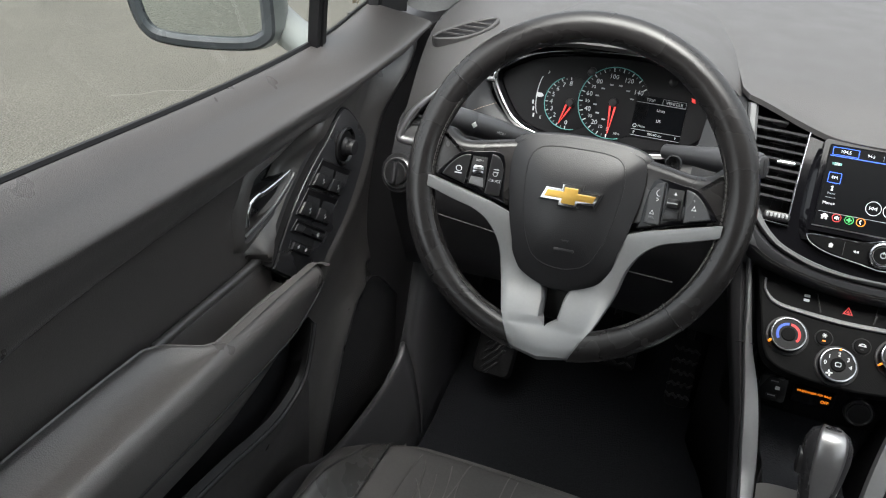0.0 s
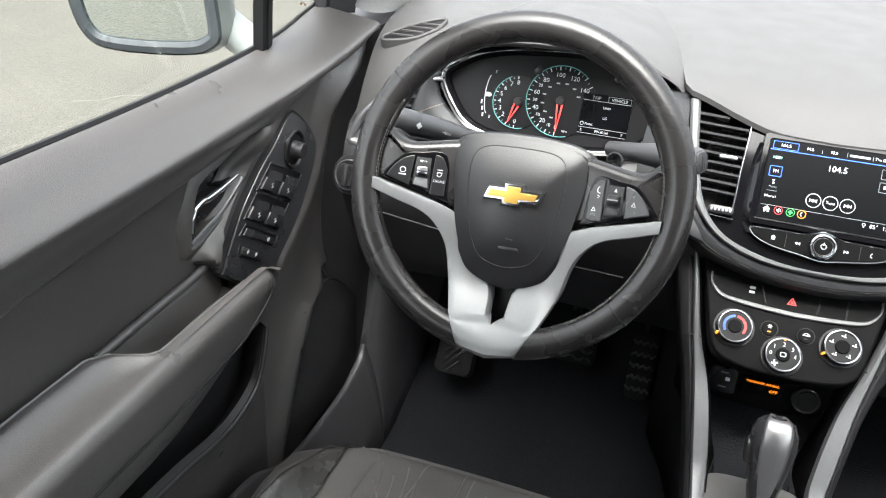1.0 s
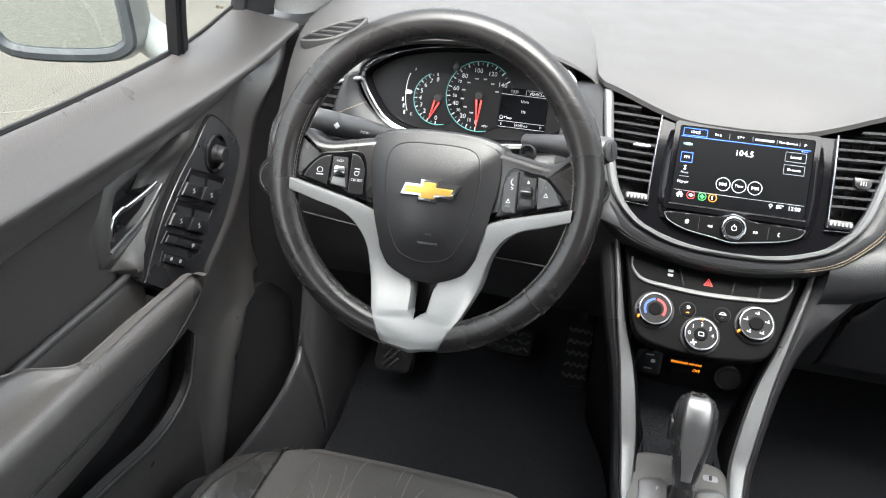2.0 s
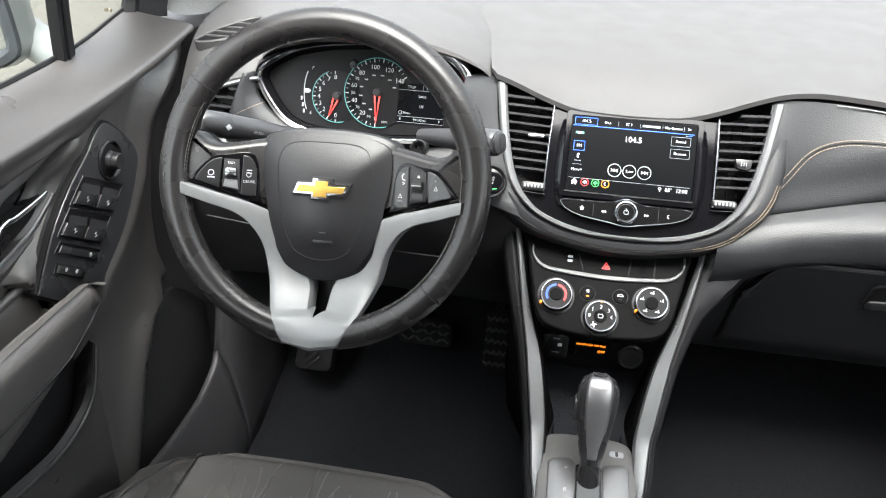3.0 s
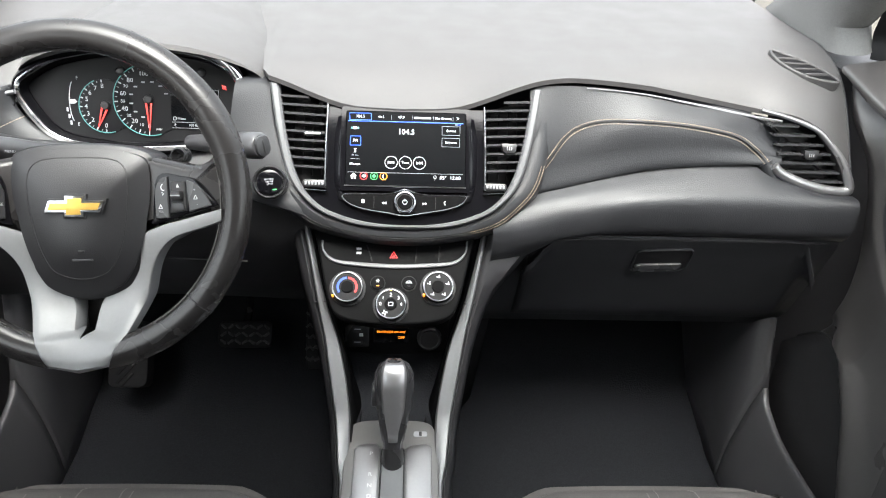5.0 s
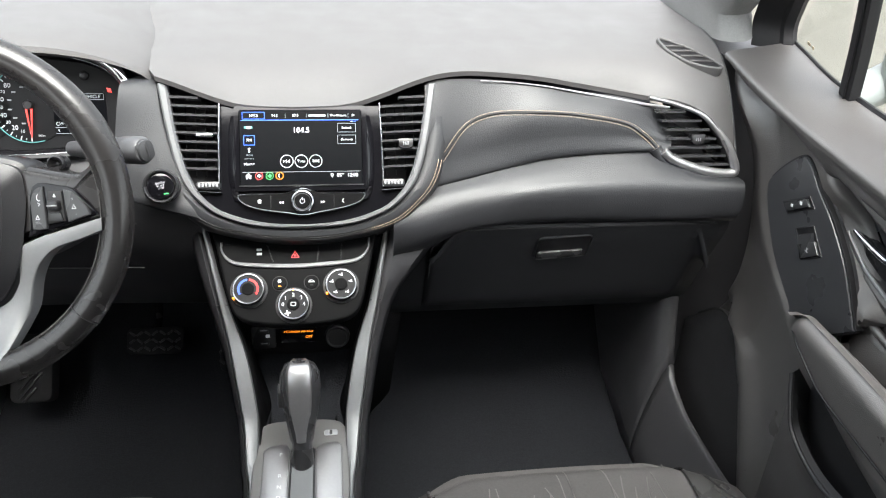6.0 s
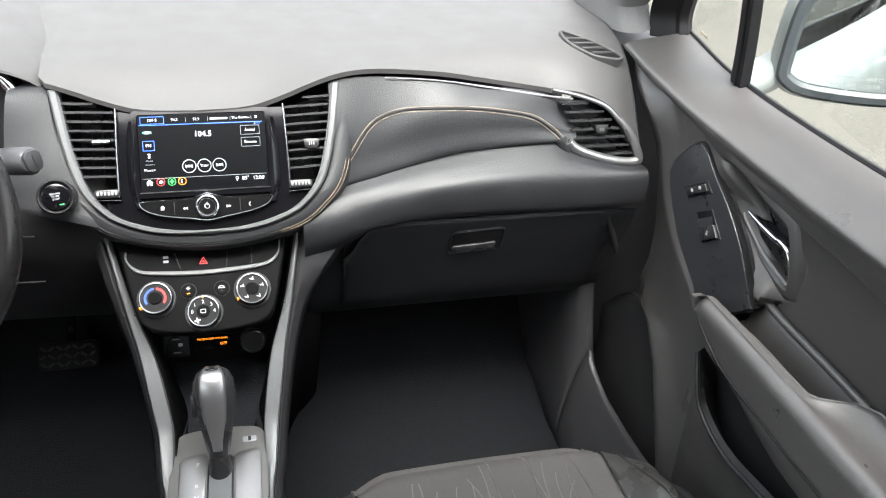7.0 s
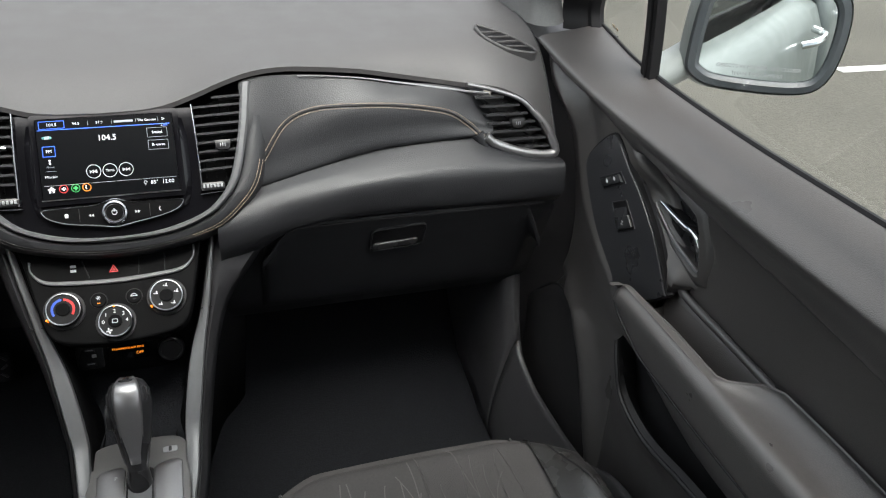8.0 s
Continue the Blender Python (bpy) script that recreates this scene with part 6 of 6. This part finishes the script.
    add("pocket_front", loft(skin2), DOOR_HARD_LIT, label="door pocket wall", solid=.003)
    add("pocket_lip", tube(lip, .0032, 8), BLACK_PLASTIC)
    # speaker grille
    top_line = [(.80, .42), (.83, .48), (.87, .565), (.905, .64), (.928, .67), (.955, .707), (.985, .722), (1.02, .712), (1.07, .67), (1.13, .61)]
    G = [[(.7035 - .006 * ease((y - .9) / .2), y, .42 + (at(top_line, y) - .42) * v) for v in np.linspace(0, 1, 8)] for y in np.linspace(.802, 1.13, 30)]
    add("speaker_grille", loft(G), material("speaker mesh", (.034, .034, .036), .55, grain=1.0, size=.0022, weave=True), label="fine black speaker mesh", solid=.002)
    add("speaker_edge", tube(curve([(.6985 - .004 * ease((y - .9) / .1), y, z) for y, z in top_line[1:9]], 6), .0022, 6), RUBBER)
    # switch plate: working frame on the door, u up the slope, v across
    ori = Vector((.6925, .835, .945))
    SW = Frame((ori.x * s, ori.y, ori.z), (0, s * -1, 0), (0, 0, 1))

    def q(y, z):
        return (-(y - ori.y) if s > 0 else (y - ori.y)), z - ori.z

    bez = curve([q(y, z) for y, z in ((.905, 1.0415), (.934, 1.0185), (.961, .987), (.9655, .9655), (.944, .930), (.909, .888), (.874, .852), (.846, .830), (.80, .834), (.764, .8455), (.7135, .884), (.7145, .892), (.736, .920), (.767, .9555), (.811, .990), (.851, 1.0135), (.884, 1.0375))], 4, True)
    bz = part("switch_plate", plate(SW, bez, -.015, .0022, .0012), SWITCH_PLATE, d, "satin black switch plate", smooth=False)
    part("plate_gap", band(SW, inset(bez, -.0028), bez, -.008, .0002, .0005, True), SEAL, bz)

    def well(name, corners, rim=.0018):
        """A framed black plate, coloured for a shaded opening; corners run from the front top edge round."""
        quad = [np.array(q(*c)) for c in corners]
        k = part(name, plate(SW, quad, .0004, .0026, .0002), SEAL, bz)
        part("well_rim", band(SW, inset(quad, -rim), quad, .0, .0032, .0006, True), BLACK_PLASTIC, k)
        return k, quad

    def keys(quad, n, parent, lo, hi, mark=True, high=.0064):
        a, b, c2, e = quad
        for i in range(n):
            u0, u1 = (i + .05) / n, (i + .95) / n
            P = lambda u, v: tuple((a + (b - a) * u) * (1 - v) + (e + (c2 - e) * u) * v)
            o = [P(u0, lo), P(u1, lo), P(u1, hi), P(u0, hi)]
            kk = part("key", plate(SW, o, .001, high, .0012), SLAT, parent)
            back = [P(u0 + .02, .20), P(u1 - .02, .20), P(u1, lo), P(u0, lo)]
            if lo > .3:  # the key slopes away into its well
                geo = [SW(*back[0], .0029), SW(*back[1], .0029), SW(*back[2], high - .001), SW(*back[3], high - .001)], [(0, 1, 2, 3)]
                part("key_slope", geo, SLAT, kk, smooth=False)
            m = np.array(P((u0 + u1) / 2, (lo + hi) / 2))
            if mark:
                for w2, h2, db in ((.0062, .0010, -.0022), (.0050, .0010, .0024), (.0010, .0046, 0)):
                    part("graphic", plate(SW, rrect(m[0], m[1] + db, w2, h2, .0003), high - .0004, high + .0003, .0001), PRINT_WHITE, kk)

    if s < 0:
        k, qd = well("window_switch", ((.836, .991), (.916, .946), (.882, .920), (.802, .968)))
        keys(qd, 2, k, .50, .97)
        k, qd = well("window_switch", ((.798, .963), (.876, .916), (.843, .8905), (.767, .941)))
        keys(qd, 2, k, .50, .97)
        k, qd = well("lockout_switch", ((.767, .931), (.840, .881), (.829, .871), (.754, .923)))
        keys(qd, 1, k, .25, .95, mark=False, high=.0048)
        m = q(.815, .888)
        part("graphic", plate(SW, rrect(*m, .006, .005, .001), .0046, .0053, .0001), PRINT_WHITE, k)
        k, qd = well("lock_switch", ((.752, .908), (.8005, .8735), (.793, .8645), (.745, .8995)))
        keys(qd, 1, k, .06, .94, mark=False)
        for y, z in ((.762, .895), (.780, .882)):
            part("graphic", plate(SW, rrect(*q(y, z), .0055, .0042, .001), .0062, .0068, .0001), PRINT_WHITE, k)
        m = q(.898, .9905)
        SW = SW.at(0, 0, .0014)
        kn = part("mirror_knob", lathe(SW, *m, [(.0275, .0), (.0275, .0030), (.0255, .0048), (.0235, .0035), (.0225, .0012), (.001, .0012)], 36), SMOOTH_BLACK, bz, "round mirror adjuster knob")
        part("knob_ring", lathe(SW, *m, [(.0215, .001), (.0215, .0018), (.0205, .0024), (.001, .0024)], 32), SEAL, kn)
        part("knob_stem", lathe(SW, m[0], m[1], [(.0135, .001), (.0122, .007), (.0112, .008), (.0110, .0150), (.0098, .0172), (.001, .0172)], 28), BLACK_PLASTIC, kn)
        part("mark", plate(SW, rrect(m[0] + .016, m[1] + .002, .003, .0012, .0003), .002, .0030, .0001), PRINT_WHITE, kn)
    else:
        k, qd = well("lock_switch", ((.914, .967), (.8655, .998), (.853, .990), (.901, .959)), .003)
        keys(qd, 1, k, .06, .94, mark=False)
        for y, z in ((.892, .974), (.874, .986)):
            part("graphic", plate(SW, rrect(*q(y, z), .0055, .0048, .001), .0062, .0068, .0001), PRINT_WHITE, k)
        k, qd = well("window_switch", ((.872, .947), (.839, .967), (.808, .940), (.844, .914)))
        keys(qd, 1, k, .52, .97)
    # release lever in its recess
    L = Frame((s * .728, .765, .975), (0, -s, 0), (0, 0, 1))

    def lq(y, z):
        return (-(y - .765) if s > 0 else (y - .765)), z - .975

    cup = curve([lq(y, z) for y, z in ((.838, 1.020), (.836, 1.000), (.815, .968), (.757, .947), (.700, .931), (.694, .937), (.702, .968), (.716, .994), (.728, 1.002), (.77, 1.010), (.825, 1.023))], 4, True)
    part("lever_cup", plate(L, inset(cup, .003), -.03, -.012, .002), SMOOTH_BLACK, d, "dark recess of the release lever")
    ring = [[L(*p, h) for p in inset(cup, dd)] for dd, h in ((-.026, -.006), (-.018, .0068), (-.011, .0110), (-.005, .0125), (-.0005, .0095), (.001, -.013))]
    part("cup_edge", loft(list(map(list, zip(*ring))), loop=True), DOOR_PLAIN, d, "rolled rim of the lever recess")
    # lever: a bright bar that hooks over at its free end, with a dark blade and a lower trim bead
    lev = curve([lq(y, z) for y, z in ((.799, .9825), (.770, .9785), (.735, .9755), (.724, .9765), (.706, .970), (.696, .946))], 6)
    part("release_lever", tube([L(a, b, .009) for a, b in lev], [.0026 + .0016 * math.sin(min(1, i / 10) * 1.5) for i in range(len(lev))], 10, up=L.n), CHROME, d, "chrome door release lever")
    part("lever_blade", plate(L, [lq(.796, .981), lq(.724, .974), lq(.708, .967), lq(.699, .947), lq(.735, .947), lq(.775, .958)], -.010, .003, .003), SMOOTH_BLACK, d)
    rim = curve([lq(y, z) for y, z in ((.806, .978), (.796, .9705), (.757, .951), (.719, .941), (.689, .9345))], 5)
    part("lever_trim", tube([L(a, b, .012) for a, b in rim], .0026, 8, up=L.n), KNOB_METAL, d, "thin satin trim under the lever")
    # painted outside skin
    rows = [[(x + .012 * math.sin((y + .5) * 2), y, z) for y in np.linspace(-.40, 1.12, 10)] for x, z in ((.80, .30), (.86, .45), (.875, .62), (.885, .85), (.872, .98), (.84, 1.045), (.780, 1.078))]
    add("outer_skin", loft(rows), WHITE_PAINT, label="white painted outer door skin", solid=.004)
    H = Frame((s * .888, -.08, 1.0), (0, -s, 0), (0, 0, 1))
    hd = part("outer_handle", tube(curve([H(-.07, -.012, .004), H(-.05, 0, -.026), H(.04, .008, -.030), H(.075, .012, .004)], 5), .010, 8), CHROME, d, "chrome outside door handle")


for side in (-1, 1):
    build_door(side)


# ---- rear body seen in the mirrors ----
def build_body_side(s):
    b = thing("body_side", (s * .85, -1.1, .3), "white painted rear body side of the car", "car body")
    rows = [[(x, y, z) for y in np.linspace(-2.3, -.41, 10)] for x, z in ((.80, .30), (.86, .45), (.88, .62), (.89, .85), (.877, .98), (.845, 1.06), (.78, 1.12))]
    part("panel", mirrored(loft(rows), s), WHITE_PAINT, b, solid=.02)
    rows = [[(x, y, z) for y in np.linspace(-1.9, -.45, 8)] for x, z in ((.775, 1.125), (.74, 1.27), (.67, 1.47))]
    rear = part("window", mirrored(loft(rows), s), TINTED_GLASS, b, "rear side window")
    rear.visible_shadow = False
    part("roof_edge", mirrored(loft([[(x, y, z) for y in np.linspace(-2.1, .3, 10)] for x, z in ((.675, 1.47), (.62, 1.58), (.55, 1.60))]), s), WHITE_PAINT, b, solid=.01)
    part("handle", mirrored(tube(curve([(.89, -.95, .96), (.92, -.97, .972), (.92, -1.07, .985), (.89, -1.10, .985)], 5), .010, 8), s), CHROME, b, "chrome outside door handle")


for side in (-1, 1):
    build_body_side(side)


def build_wing_mirror(s, centre, aim):
    c = Vector(centre)
    to_eye = (Vector((s * .08, 0.01, 1.4)) - c).normalized()
    n = (to_eye + Vector(aim).normalized()).normalized()
    up = (Vector((0, 0, 1)) - n * n.z).normalized()
    F = Frame(c, up.cross(n), up)
    m = thing("wing_mirror", c, "white door mirror with a dark rim round its glass", "wing mirror", "wing mirrors")
    # outline grows taller toward the outside; a runs to the viewer's right
    o = curve([(s * a * 1.05 - s * .003, b * (1.12 if b > 0 else .93)) for a, b in ((-.088, -.028), (-.080, .058), (-.045, .070), (.045, .072), (.088, .058), (.098, .01), (.088, -.050), (.05, -.066), (-.045, -.064), (-.080, -.052))], 5, True)
    part("glass", plate(F, inset(o, .004), -.006, .0, .0005), MIRROR, m, "mirror glass", smooth=False)
    ring = [[F(*p, h) for p in inset(o, d)] for d, h in ((.004, -.006), (.003, .004), (-.003, .008), (-.013, .006), (-.019, -.006))]
    part("rim", loft(list(map(list, zip(*ring))), loop=True), MIRROR_RIM, m, "dark grey mirror rim")
    shell = []
    for k, h in ((-.017, .002), (-.024, -.02), (-.020, -.05), (.0, -.08), (.03, -.10), (.055, -.108)):
        shell.append([F(*p, h) for p in inset(o, k)])
    back = loft(shell, ring=True)
    back[1].append(tuple(range(5 * len(o), 6 * len(o))))
    part("shell", back, WHITE_PAINT, m, "white painted mirror shell")
    foot = Vector((s * .785, c.y + .055, 1.085))
    tip = F(-s * .050, -.015, -.070)
    spine = curve([foot, foot.lerp(tip, .5) + Vector((0, .012, -.012)), tip], 5)
    rows = [[Vector(p) + Vector((0, .034 * math.cos(t), (.024 + .012 * k / 10) * math.sin(t))) for t in np.linspace(0, 2 * math.pi, 17)[:-1]] for k, p in enumerate(spine)]
    part("arm", loft(rows, ring=True, cap=True), WHITE_PAINT, m, "white mirror arm")
    if s > 0:
        text(F, 0, -.040, .0085, "OBJECTS IN MIRROR ARE CLOSER", PRINT_GREY, m, h=.0006)
        text(F, 0, -.051, .0085, "THAN THEY APPEAR", PRINT_GREY, m, h=.0006)


build_wing_mirror(-1, (-.955, .950, 1.155), (-.35, -1, -.40))
build_wing_mirror(1, (.955, .950, 1.155), (-.14, -1, -.145))
